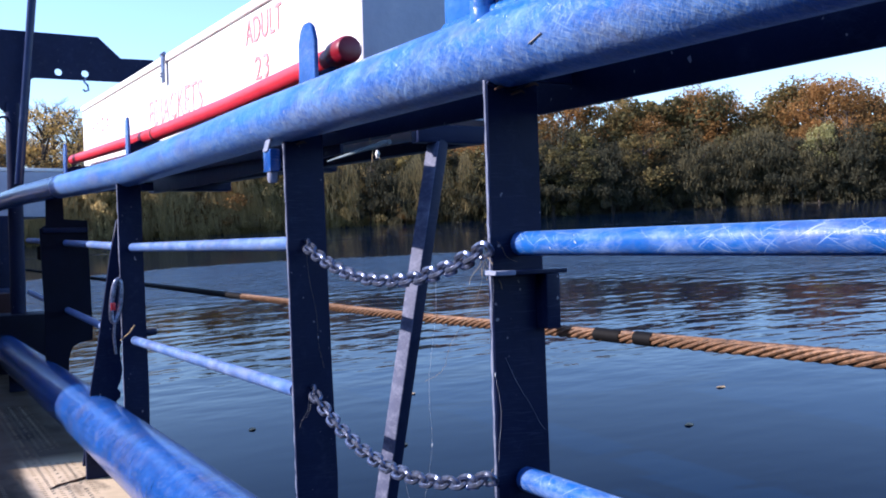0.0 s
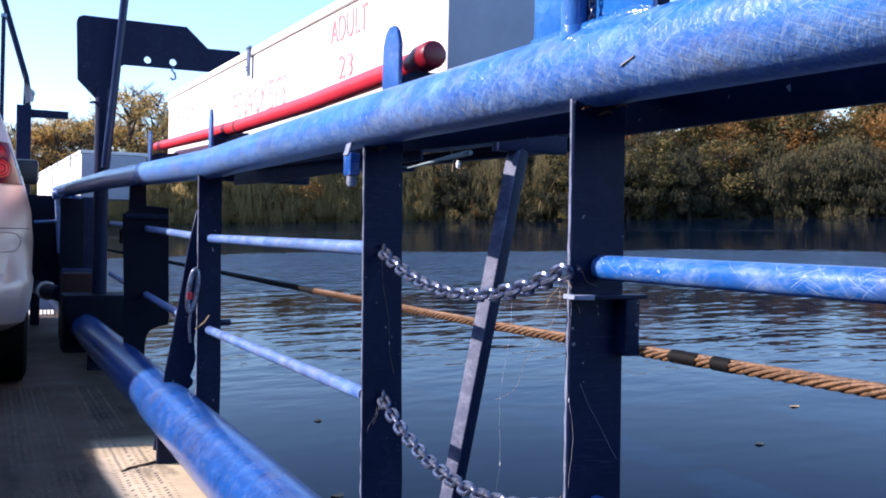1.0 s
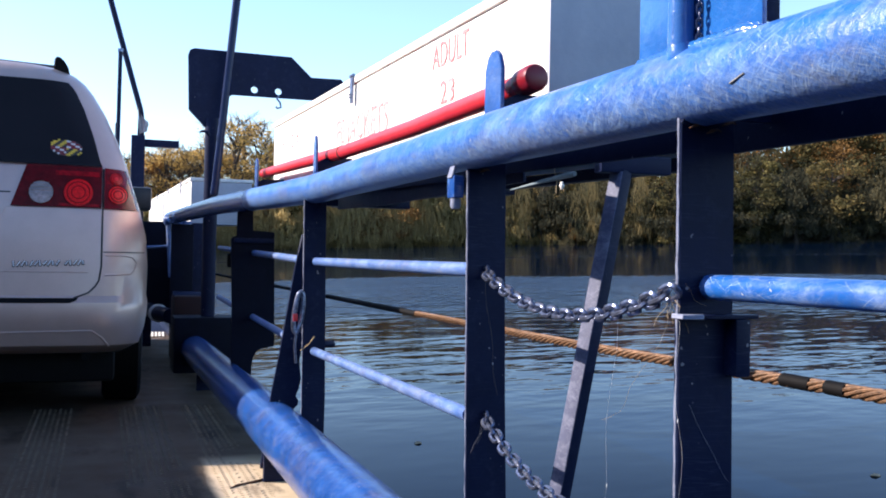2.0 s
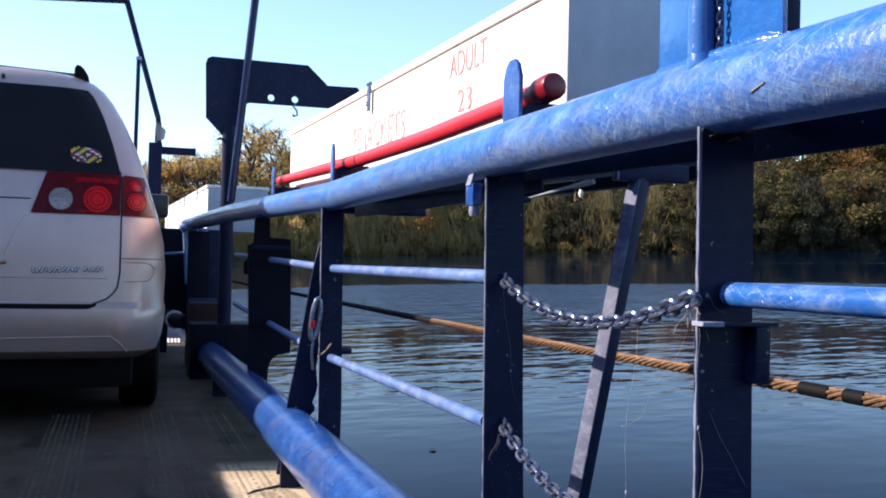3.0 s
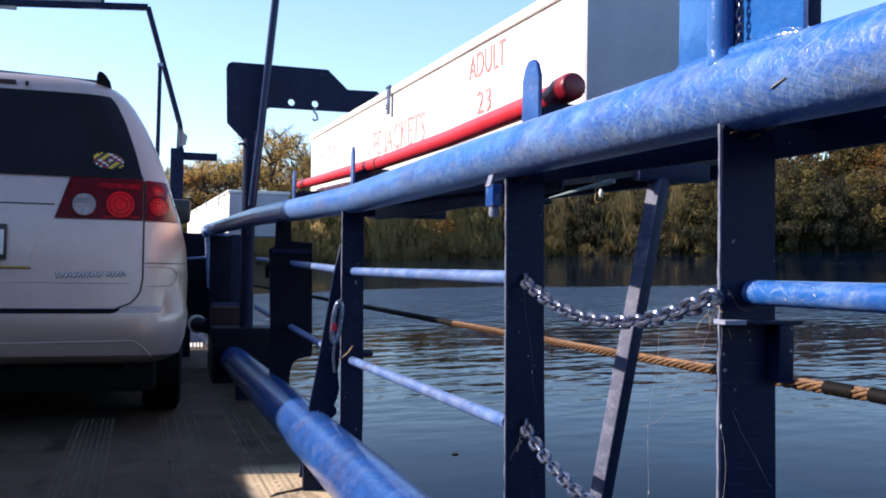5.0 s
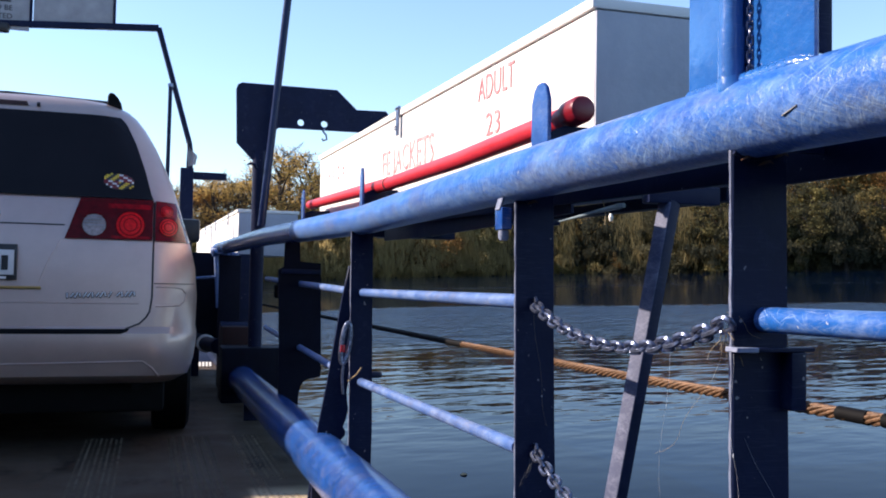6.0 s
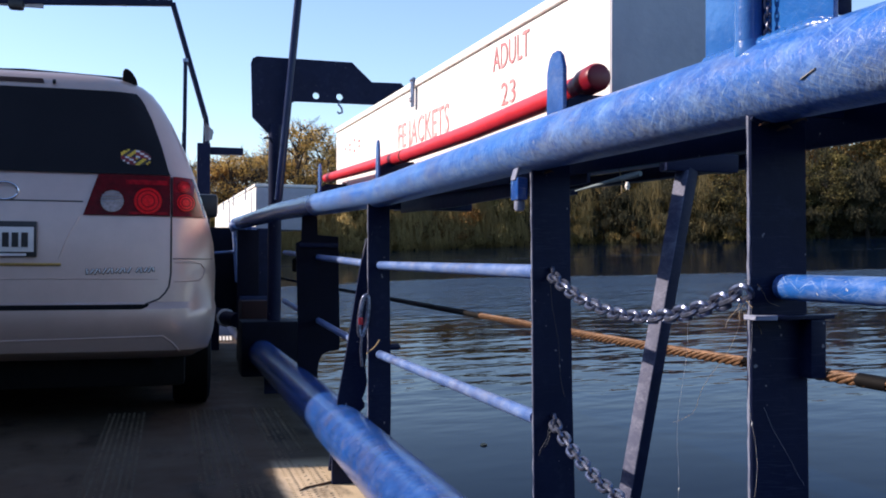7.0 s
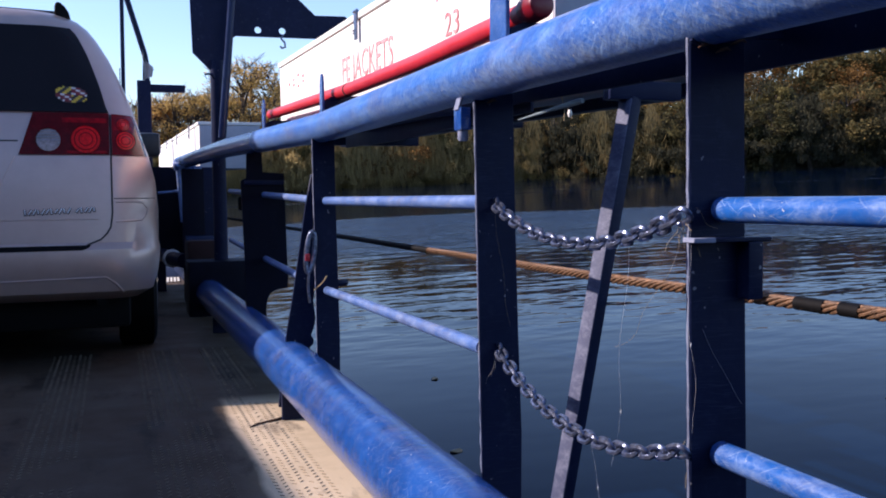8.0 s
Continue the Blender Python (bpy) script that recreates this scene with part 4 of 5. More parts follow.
part("fender", tube([(0.716, 6.35, 0.780), (0.716, 6.35, 0.788), (0.716, 6.35, 0.862), (0.716, 6.35, 0.872)], [0.012, 0.023, 0.023, 0.012], 14), BLACK, fender)
part("cord", tube([(0.716, 6.35, 0.87), (0.716, 6.35, 0.905)], 0.004, 6), BLACK, fender)
stub = thing("chain_stub", (0.79, 3.75, 0.51), "short dark steel stub behind a rail post", "bracket")
part("stub", tube([(0.755, 3.735, 0.510), (0.806, 3.76, 0.509), (0.812, 3.763, 0.509)], [0.0135, 0.0135, 0.009], 14), NAVY, stub)
snap = thing("snap_hook", (0.66, 3.66, 0.6), "shiny steel snap hook with a red tag hanging by the post", "hook")
part("loop", tube([(0.652 + 0.016 * math.cos(k * math.pi / 12) + 0.010 * math.sin(k * math.pi / 12), 3.70, 0.640 + 0.080 * math.sin(k * math.pi / 12)) for k in range(25)], 0.0095, 10, False), STEEL, snap)
part("tag", box(0.628, 0.646, 3.678, 3.683, 0.606, 0.634, 0.001), RED, snap, "small red tag")
part("strap", tube([(0.645, 3.70, 0.56), (0.640, 3.70, 0.51), (0.646, 3.70, 0.44)], 0.005, 8), STEEL, snap)
ramp = thing("ramp_edge", (0.0, 10.95, 0.0), "pale ribbed ramp edge at the end of the deck", "ramp")
part("plate", box(-3.5, 0.62, 10.952, 13.5, -0.05, 0.006, 0.003), NAVY, ramp)
for k in range(8):
    part("rib", bar((0.285 + k * 0.036, 10.28, 0.006), (0.315 + k * 0.036, 10.86, 0.006), 0.022, 0.010, (1, 0, 0), 0), WHITE, ramp, smooth=False)

# ---------------------------------------------------------------- sign gantry across the deck
G = 10.0
gantry = thing("sign_gantry", (0.2, G, 0.0), "dark steel gantry carrying grey signs across the deck", "gantry")
part("leg", tube([(-0.080, G, 3.448), (0.250, G, 2.30), (0.262, G, 2.22), (0.266, G, 2.00)], 0.028, 14), NAVY, gantry)
part("beam", bar((-0.08, G, 3.448), (-4.4, G, 3.165), 0.06, 0.06, (0, 1, 0), 0.004), NAVY, gantry)
part("post", box(0.17, 0.30, G - 0.05, G + 0.05, 0.0, 2.04, 0.006), NAVY, gantry)
part("arm", box(0.25, 0.63, G - 0.03, G + 0.03, 1.93, 2.005, 0.004), NAVY, gantry)
part("stay", tube([(0.232, G - 0.06, 2.04), (0.240, G - 0.06, 2.33)], 0.009, 8), NAVY, gantry)
part("lamp", box(-1.60, -1.46, G - 0.12, G, 3.255, 3.345, 0.03), PLASTIC, gantry, "small dark lamp under the beam")
part("leg", tube([(-4.4, G, 3.165), (-4.7, G, 2.1), (-4.7, G, 0.0)], 0.03, 14), NAVY, gantry)
for x0, x1 in ((-1.255, -0.515), (-2.9, -1.285)):
    sg = thing("deck_sign", (x0, G, 3.52), "grey metal notice board with worn lettering on the gantry", "sign", "gantry signs")
    part("panel", box(x0, x1 - 0.006, G - 0.02, G, 3.448 + (x0 + x1) * 0.033 - 0.012, 4.25, 0.004), SIGN, sg)
    part("frame", box(x1 - 0.0055, x1 + 0.02, G - 0.03, G + 0.01, 3.448 + x1 * 0.066 + 0.02, 4.26, 0.003), NAVY, sg)
    if x0 < -2:
        for k, s in enumerate(("IL DIRECTED", "CLE TO BE")):
            bm = letters(s, 0.072)
            xs = [v.co.x for v in bm.verts]
            bmesh.ops.transform(bm, verts=bm.verts, matrix=Matrix(((1, 0, 0, -1.445 - max(xs)), (0, 0, -1, G - 0.0225), (0, 1, 0, 3.402 + 0.082 * k), (0, 0, 0, 1))))
            for piece in islands(bm):
                part("letter", piece, PLASTIC, sg, smooth=False)
        part("bar", box(-1.83, -1.46, G - 0.0235, G - 0.0215, 3.565, 3.585, 0), PLASTIC, sg, "worn unreadable line", smooth=False)
rag = thing("furled_flag", (0.25, G - 0.05, 2.05), "small faded grey flag furled against the gantry leg", "flag")
bm = bmesh.new()
cols = []
for u in range(7):
    f = u / 6
    cols.append([bm.verts.new((lerp(0.222 + 0.003 * w, 0.338 if w == 3 else 0.285 + 0.012 * min(w, 4) - 0.006 * max(0, w - 4), f * min(1.0, 0.12 + w / 4)), G - 0.06 - 0.016 * math.sin(f * 9 + w * 0.4), 2.305 - w * 0.036 - 0.022 * f * (1 if w < 5 else -1))) for w in range(8)])
for a, c in zip(cols, cols[1:]):
    for k in range(7):
        bm.faces.new((a[k], a[k + 1], c[k + 1], c[k]))
r = bmesh.ops.extrude_face_region(bm, geom=list(bm.faces))
bmesh.ops.translate(bm, verts=[e for e in r["geom"] if isinstance(e, bmesh.types.BMVert)], vec=(0, 0.003, 0))
part("cloth", bm, SIGN, rag)
part("tie", tube([(0.215, G - 0.07, 2.29), (0.232, G - 0.085, 2.295), (0.250, G - 0.07, 2.29)], 0.004, 6), PLASTIC, rag)
aerial = thing("aerial_pole", (0.05, 9.0, 0.0), "thin dark upright pole behind the minivan", "pole")
part("pole", tube([(0.02, 9.0, 0.0), (0.035, 9.0, 2.66)], 0.018, 10), NAVY, aerial)
part("tip", tube([(0.035, 9.0, 2.66), (0.035, 9.0, 2.69)], 0.024, 10), STEEL, aerial)

# ---------------------------------------------------------------- ferry cable
cable = thing("ferry_cable", (1.3, 2.0, 0.6), "rusty twisted wire guide cable stretched beside the ferry", "cable")


def cable_z(y):
    return 0.605 + 0.010 * max(0.0, 2.6 - y) ** 1.2


for s in range(6):
    pts = []
    for k in range(420):
        y = -2.0 + 6.2 * k / 419
        a = 2 * math.pi * (y / 0.20) + s * math.pi / 3
        pts.append((1.3 + 0.0100 * math.cos(a), y, cable_z(y) + 0.0100 * math.sin(a)))
    part("strand", tube(pts, 0.0046, 8), ROPE, cable)
part("core", tube([(1.3, -2.0 + 0.31 * k, cable_z(-2.0 + 0.31 * k)) for k in range(21)], 0.0080, 10), BLACK, cable, "dark greasy core")
part("sleeve", tube([(1.3, 4.19, 0.605), (1.3, 20.0, 0.63)], 0.0148, 12), BLACK, cable, "black tarred length")
for y in (1.46, 1.56):
    part("wrap", tube([(1.3, y, cable_z(y)), (1.3, y + (0.055 if y < 1.5 else 0.088), cable_z(y))], 0.0152, 12), BLACK, cable, "black tape wrap")

# bulkhead added behind the eye, unseen, to hold back sky light
bulkhead = solid("bulkhead", box(-6.0, 0.7, -8.6, -8.4, 0.0, 3.6, 0.01), NAVY, (-2.6, -8.5, 0.0), "plain dark blue wall added unseen to block sky light", "bulkhead", kind="structure")
# unseen car body added to keep sky light off the deck and rail
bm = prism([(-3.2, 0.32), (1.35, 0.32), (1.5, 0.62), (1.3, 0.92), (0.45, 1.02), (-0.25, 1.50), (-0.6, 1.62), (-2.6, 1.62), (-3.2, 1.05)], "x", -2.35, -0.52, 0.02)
own = thing("parked_car", (-1.43, -0.9, 0.0), "dark car added unseen beside the eye to block sky light", "car")
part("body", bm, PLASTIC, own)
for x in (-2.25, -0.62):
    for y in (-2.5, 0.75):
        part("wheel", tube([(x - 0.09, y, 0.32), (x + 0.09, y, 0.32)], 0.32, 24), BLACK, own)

# block added out of view, its outline cut to cast the deck's shade
shade_block = solid("deckhouse", prism([(-5.4, 1.2), (-3.13, 1.2), (-3.50, 5.695), (-3.0, 5.57), (-3.0, 11.6), (-5.4, 11.6)], "z", 0.0, 2.36, 0.03), NAVY, (-4.4, 5.4, 0.0), "plain dark block added out of view to shade the deck", "deckhouse", kind="structure")

# ---------------------------------------------------------------- minivan
VX, VY = -0.865, 4.93
# height, half width, rear face, corner radius
VAN = [(0.355, 0.90, 0.14, 0.16), (0.40, 0.975, 0.05, 0.20), (0.48, 1.00, 0.015, 0.22), (0.56, 1.012, 0.0, 0.24), (0.612, 1.015, 0.005, 0.24), (0.645, 1.008, 0.040, 0.22), (0.80, 1.012, 0.050, 0.22), (0.95, 1.00, 0.062, 0.22), (1.08, 0.970, 0.078, 0.23), (1.20, 0.932, 0.105, 0.24), (1.31, 0.902, 0.145, 0.25), (1.45, 0.852, 0.195, 0.26), (1.60, 0.785, 0.25, 0.26), (1.70, 0.728, 0.288, 0.26), (1.76, 0.682, 0.315, 0.255), (1.80, 0.635, 0.345, 0.25), (1.828, 0.575, 0.39, 0.24), (1.846, 0.46, 0.47, 0.24)]


def van_at(z, i):
    return curve_at([(r[0], r[i]) for r in VAN], z)


def rear_y(x, z):
    """The van's rear skin at an offset x from its middle and a height z."""
    w, ry, rc = van_at(z, 1), van_at(z, 2), van_at(z, 3)
    d = max(0.0, abs(x) - (w - rc))
    return VY + ry + rc - math.sqrt(max(rc * rc - min(d, rc) ** 2, 0)) + 0.03 * (x / 0.9) ** 2


def rear_patch(rows, out=0.004, n=14, deep=0.012):
    """A panel on the rear skin: rows of (z, x from, x to), lying out proud of the paint."""
    bm = bmesh.new()
    grid = []
    for z, xa, xb in rows:
        grid.append([bm.verts.new((VX + lerp(xa, xb, k / n), rear_y(lerp(xa, xb, k / n), z) - out, z)) for k in range(n + 1)])
    for a, c in zip(grid, grid[1:]):
        for k in range(n):
            bm.faces.new((a[k], a[k + 1], c[k + 1], c[k]))
    fs = list(bm.faces)
    r = bmesh.ops.extrude_face_region(bm, geom=fs)
    bmesh.ops.translate(bm, verts=[e for e in r["geom"] if isinstance(e, bmesh.types.BMVert)], vec=(0, deep, 0))
    return bm


def rows_between(pts_left, pts_right, n=10):
    """Rows from two edges given as (z, x)."""
    z0, z1 = pts_left[0][0], pts_left[-1][0]
    return [(lerp(z0, z1, k / n), curve_at(pts_left, lerp(z0, z1, k / n)), curve_at(pts_right, lerp(z0, z1, k / n))) for k in range(n + 1)]


van = thing("minivan", (VX, VY + 2.5, 0.0), "champagne silver minivan parked on deck, seen from behind", "car")
LEN = 5.05
bm = bmesh.new()
loops = []
for z, w, ry, rc in VAN:
    loop = []
    front = LEN - (0.05 if z < 0.9 else 0.05 + (z - 0.9) * 2.3)
    y0, y1 = VY + ry, VY + front
    M = 9
    for k in range(-8, 9):
        x = w * math.sin(k / 8 * math.pi / 2) if rc > 0.3 else (w - rc) * k / 8
        if abs(k) < 8:
            loop.append((x, rear_y(x, z)))
    right = [((w - rc) + rc * math.sin(j * math.pi / 2 / M), y0 + rc - rc * math.cos(j * math.pi / 2 / M) + 0.03 * (((w - rc) + rc * math.sin(j * math.pi / 2 / M)) / 0.9) ** 2) for j in range(M + 1)]
    side = [(w + 0.012 * math.sin(math.pi * t) if z < 1.2 else w, lerp(y0 + rc + 0.03, y1 - rc, t)) for t in (0.2, 0.4, 0.6, 0.8, 1.0)]
    fr = [((w - rc) + rc * math.cos(j * math.pi / 2 / M), y1 - rc + rc * math.sin(j * math.pi / 2 / M)) for j in range(1, M + 1)]
    half = loop[8:] + right + side + fr
    ring = [(x, y) for x, y in half]
    ring = ring + [(-x, y) for x, y in half[::-1]]
    loops.append([bm.verts.new((VX + x, y, z)) for x, y in ring])
for a, c in zip(loops, loops[1:]):
    n = len(a)
    for k in range(n):
        bm.faces.new((a[k], a[(k + 1) % n], c[(k + 1) % n], c[k]))
bm.faces.new(loops[0][::-1])
bm.faces.new(loops[-1])
body = part("body", bm, SILVER, van, "champagne silver painted body")
# rear window, seams, lamps
gl_r = [(1.291, 0.778), (1.31, 0.768), (1.44, 0.734), (1.59, 0.683), (1.70, 0.632), (1.735, 0.600)]
gl_l = [(z, -x) for z, x in gl_r]
part("rear_window", rear_patch(rows_between(gl_l, gl_r, 16), 0.014, 32, 0.02), GLASS, van, "dark tinted rear window")
for s in (-1, 1):
    inner = [(1.078, 0.362), (1.155, 0.387), (1.288, 0.428)]
    mid = [(1.078, 0.783), (1.288, 0.783)]
    outer = [(1.078, 0.958), (1.18, 0.938), (1.288, 0.893)]

    def flip(e):
        return [(z, s * x) for z, x in e]
    lamp = part("tail_lamp", rear_patch(rows_between(flip(inner), flip([(z, x - 0.006) for z, x in mid])), 0.010, 14, 0.02), LAMP_RED, van, "red tail lamp on the tailgate")
    outerl = part("tail_lamp", rear_patch(rows_between(flip([(z, x + 0.006) for z, x in mid]), flip(outer)), 0.010, 10, 0.02), LAMP_MID, van, "bright red corner tail lamp")
    for za, zb, xa, xb, par in ((1.238, 1.262, 0.560, 0.765, lamp), (1.085, 1.098, 0.580, 0.765, lamp), (1.205, 1.226, 0.800, 0.880, outerl)):
        part("reflector", rear_patch([(za, *sorted((s * xa, s * xb))), (zb, *sorted((s * xa, s * xb)))], 0.0112, 6, 0.004), LAMP_BAND, par, "red reflector band")
    for cx, cz, r, mat, par, nm in ((0.497, 1.150, 0.057, LAMP_CLEAR, lamp, "clear reversing lens"), (0.668, 1.155, 0.070, LAMP_BRIGHT, lamp, "bright red round lens"), (0.855, 1.152, 0.048, LAMP_BRIGHT, outerl, "bright red round lens"), (0.845, 1.236, 0.032, LAMP_BRIGHT, outerl, "small red lens")):
        bm = bmesh.new()
        cv = bm.verts.new((VX + s * cx, rear_y(cx, cz) - 0.0155, cz))
        old = None
        for q, o in ((0.35, 0.0155), (0.7, 0.0145), (1.0, 0.0115)):
            ring = [bm.verts.new((VX + s * cx + r * q * math.cos(k * math.pi / 12), rear_y(cx + s * r * q * math.cos(k * math.pi / 12), cz + r * q * math.sin(k * math.pi / 12)) - o, cz + r * q * math.sin(k * math.pi / 12))) for k in range(24)]
            for k in range(24):
                bm.faces.new((cv, ring[k], ring[(k + 1) % 24]) if old is None else (old[k], ring[k], ring[(k + 1) % 24], old[(k + 1) % 24]))
            old = ring
        part("lens", bm, mat, par, nm)
        for q in ((0.45, 0.75, 1.0) if mat is LAMP_BRIGHT else (1.0,)):
            ring = [(VX + s * cx + r * q * math.cos(k * math.pi / 12), rear_y(cx + s * r * q * math.cos(k * math.pi / 12), cz + r * q * math.sin(k * math.pi / 12)) - 0.0155 + 0.002 * q, cz + r * q * math.sin(k * math.pi / 12)) for k in range(25)]
            part("ring", tube(ring, 0.0022, 6, False), LAMP_RED, par)
        if mat is LAMP_CLEAR:
            for k in range(-3, 4):
                hw = math.sqrt(r * r - (k * r * 0.26) ** 2) * 0.96
                part("rib", bar((VX + s * cx - hw, rear_y(cx - hw, cz) - 0.0155, cz + k * r * 0.26), (VX + s * cx + hw, rear_y(cx + hw, cz) - 0.0155, cz + k * r * 0.26), 0.004, 0.003, (0, 0, 1), 0), SIGN, par, smooth=False)


def seam(path, r=0.005, mat=PLASTIC, name="seam", out=0.001):
    return part(name, tube([(VX + x, rear_y(x, z) - out, z) for x, z in path], r, 6), mat, van)


def arc_path(pts, n=6):
    out = []
    for (xa, za), (xb, zb) in zip(pts, pts[1:]):
        out += [(lerp(xa, xb, k / n), lerp(za, zb, k / n)) for k in range(n)]
    return out + [pts[-1]]


for s in (-1, 1):
    seam(arc_path([(s * 0.783, 1.28), (s * 0.783, 0.79), (s * 0.773, 0.72), (s * 0.755, 0.69), (s * 0.725, 0.66), (s * 0.66, 0.634)]))
    seam(arc_path([(s * 0.79, 0.862), (s * 0.99, 0.862)]), 0.0024)
    seam(arc_path([(s * 0.80, 0.845), (s * 0.89, 0.845), (s * 0.93, 0.838), (s * 0.952, 0.81), (s * 0.945, 0.775), (s * 0.92, 0.752), (s * 0.80, 0.748)]), 0.005, SILVER, "recess_edge", -0.001)
part("tailgate_gap", rear_patch([(0.610, -0.64, 0.64), (0.622, -0.67, 0.67), (0.634, -0.68, 0.68)], 0.003, 24), BLACK, van, "dark gap above the bumper")
seam(arc_path([(-0.36, 1.145), (0.36, 1.145)]), 0.0035)
for s in (-1, 1):
    seam(arc_path([(s * 0.345, 1.07), (s * 0.29, 0.96), (s * 0.255, 0.86)]), 0.006, SILVER, "recess_edge", -0.003)
seam(arc_path([(-0.72, 0.76), (0.72, 0.76)]), 0.004, SILVER, "crease", -0.001)
seam(arc_path([(-0.825, 0.395), (-0.79, 0.44), (-0.745, 0.474), (-0.6, 0.472), (0.0, 0.462), (0.6, 0.472), (0.745, 0.474), (0.79, 0.44), (0.825, 0.395)]), 0.007, SILVER, "bumper_crease", -0.003)
# black filler block stands in for the dark shade under the van
part("shade_filler", box(VX - 0.86, VX + 0.86, VY + 0.30, VY + 4.8, 0.19, 0.365, 0.03), BLACK, van, "black underside block filling in shade below the bumper")
part("exhaust", tube([(VX + 0.72, VY + 0.16, 0.345), (VX + 0.72, VY + 0.5, 0.345)], 0.026, 16), BLACK, van)
# licence plate with bars in place of characters
plate = part("licence_plate", box(VX - 0.155, VX + 0.155, VY + 0.030, VY + 0.052, 0.868, 1.04, 0.004), PLASTIC, van, "framed white licence plate")
part("face", box(VX - 0.143, VX + 0.143, VY + 0.024, VY + 0.029, 0.892, 1.012, 0.002), PLATE, plate)
for k in range(6):
    x = VX - 0.125 + k * 0.0425
    part("bar", box(x, x + 0.030, VY + 0.021, VY + 0.0235, 0.915, 0.985, 0.0), PLASTIC, plate, smooth=False)
part("bar", box(VX - 0.10, VX + 0.11, VY + 0.021, VY + 0.029, 0.872, 0.884, 0.0), PLATE, plate, smooth=False)
# badge bars and emblem
for k in range(16):
    x, z = 0.385 + k * 0.0195 + (0.02 if k > 10 else 0), 0.797 + 0.0008 * k
    hgt = (0.0125, 0.0105, 0.0125, 0.009)[k % 4]
    lean = 0.010 if k % 3 else -0.002
    for nm, mat, out, w, grow in (("badge_back", PLASTIC, 0.003, 0.0125, 0.004), ("badge", BADGE, 0.006, 0.0062, 0.0)):
        bm = bar((VX + x - lean / 2, rear_y(x, z) - out, z - hgt - grow), (VX + x + lean, rear_y(x, z) - out, z + hgt + grow * 0.3), w, 0.003, (1, 0, 0), 0.001)
        part(nm, bm, mat, van, "small slanted chrome badge stroke" if mat is BADGE else "", smooth=False)
# yellow reflection along the lip, put in as a coloured strip
part("plate_lip", tube([(VX + x, rear_y(x, 0.832) - 0.012, 0.832) for x in (-0.265, -0.1, 0.1, 0.265)], 0.007, 8), LIP_GLINT, van, "lip under the licence plate with a painted amber reflection")
emblem = tube([(VX + 0.062 * math.cos(k * math.pi / 16), rear_y(0, 1.19) - 0.008, 1.19 + 0.042 * math.sin(k * math.pi / 16)) for k in range(33)], 0.006, 8, False)
part("emblem", emblem, CHROME, van, "oval chrome emblem")
part("high_brake_lamp", rear_patch([(1.763, -0.15, 0.15), (1.788, -0.14, 0.14)], 0.006, 12), MAROON, van, "dark red high brake lamp")
part("washer", tube([(VX + 0.19, rear_y(0.19, 1.765) - 0.008, 1.772), (VX + 0.205, rear_y(0.2, 1.765) - 0.008, 1.772)], 0.012, 8), PLASTIC, van)
for s in (-1, 1):
    part("roof_rail", prism([(VX + s * x, z) for x, z in ((0.522, 1.815), (0.524, 1.872), (0.534, 1.890), (0.552, 1.888), (0.574, 1.868), (0.594, 1.836), (0.600, 1.812), (0.575, 1.800))], "y", VY + 0.47, VY + 2.7, 0.004), BLACK, van, "black roof rail")
part("roof_bar", tube([(VX - 0.55, VY + 0.70, 1.868), (VX, VY + 0.70, 1.888), (VX + 0.55, VY + 0.70, 1.868)], 0.013, 10), PLASTIC, van, "black roof cross bar")
part("wiper", tube([(VX - 0.05, rear_y(0, 1.30) - 0.02, 1.30), (VX - 0.40, rear_y(0.4, 1.34) - 0.022, 1.34)], 0.007, 8), PLASTIC, van)
for s in (-1, 1):
    m = part("door_mirror", box(VX + s * 1.08 - 0.09, VX + s * 1.08 + 0.09, VY + 3.45, VY + 3.60, 1.22, 1.42, 0.035), PLASTIC, van, "black door mirror")
    part("side_window", prism([(VY + 0.9, 1.22), (VY + 3.5, 1.20), (VY + 3.1, 1.60), (VY + 0.95, 1.62)], "x", VX + s * 0.84, VX + s * 0.845, 0.001), GLASS, van, "dark side window")
    for y in (VY + 1.02, VY + 4.05):
        tx = VX + s * 0.905
        bm = tube([(tx - 0.105, y, 0.335), (tx - 0.085, y, 0.335), (tx + 0.085, y, 0.335), (tx + 0.105, y, 0.335)], [0.30, 0.335, 0.335, 0.30], 36)
        wh = part("tyre", bm, BLACK, van, "black tyre")
        part("rim", tube([(tx + s * 0.1065, y, 0.335), (tx + s * 0.112, y, 0.335)], [0.21, 0.17], 24), STEEL, wh)
# oval flag sticker
stx, stz = 0.605, 1.378
stick = part("sticker", rear_patch([(stz + 0.042 * math.sin(a), stx - 0.075 * max(math.cos(a), 0.08), stx + 0.075 * max(math.cos(a), 0.08)) for a in [-1.5 + 0.3 * k for k in range(11)]], 0.0165, 8, 0.002), PLASTIC, van, "oval chequered flag sticker")
for i in range(-7, 7):
    for j in range(-4, 4):
        if ((i + 0.5) / 7.2) ** 2 + ((j + 0.5) / 4.2) ** 2 > 1.0:
            continue
        if (i < 0) != (j < 0):
            mat = YELLOW if (i - j) % 4 < 2 else None
        else:
            mat = CAP_RED if (abs(i) // 2 + abs(j)) % 3 else PLATE
        if mat is None:
            continue
        x, z = stx + i * 0.0103, stz + j * 0.0098 - i * 0.0012
        part("patch", rear_patch([(z + 0.0004, x + 0.0004, x + 0.0100), (z + 0.0094, x + 0.0004, x + 0.0100)], 0.0185, 2, 0.0015), mat, stick, smooth=False)

# ---------------------------------------------------------------- trees of the far bank


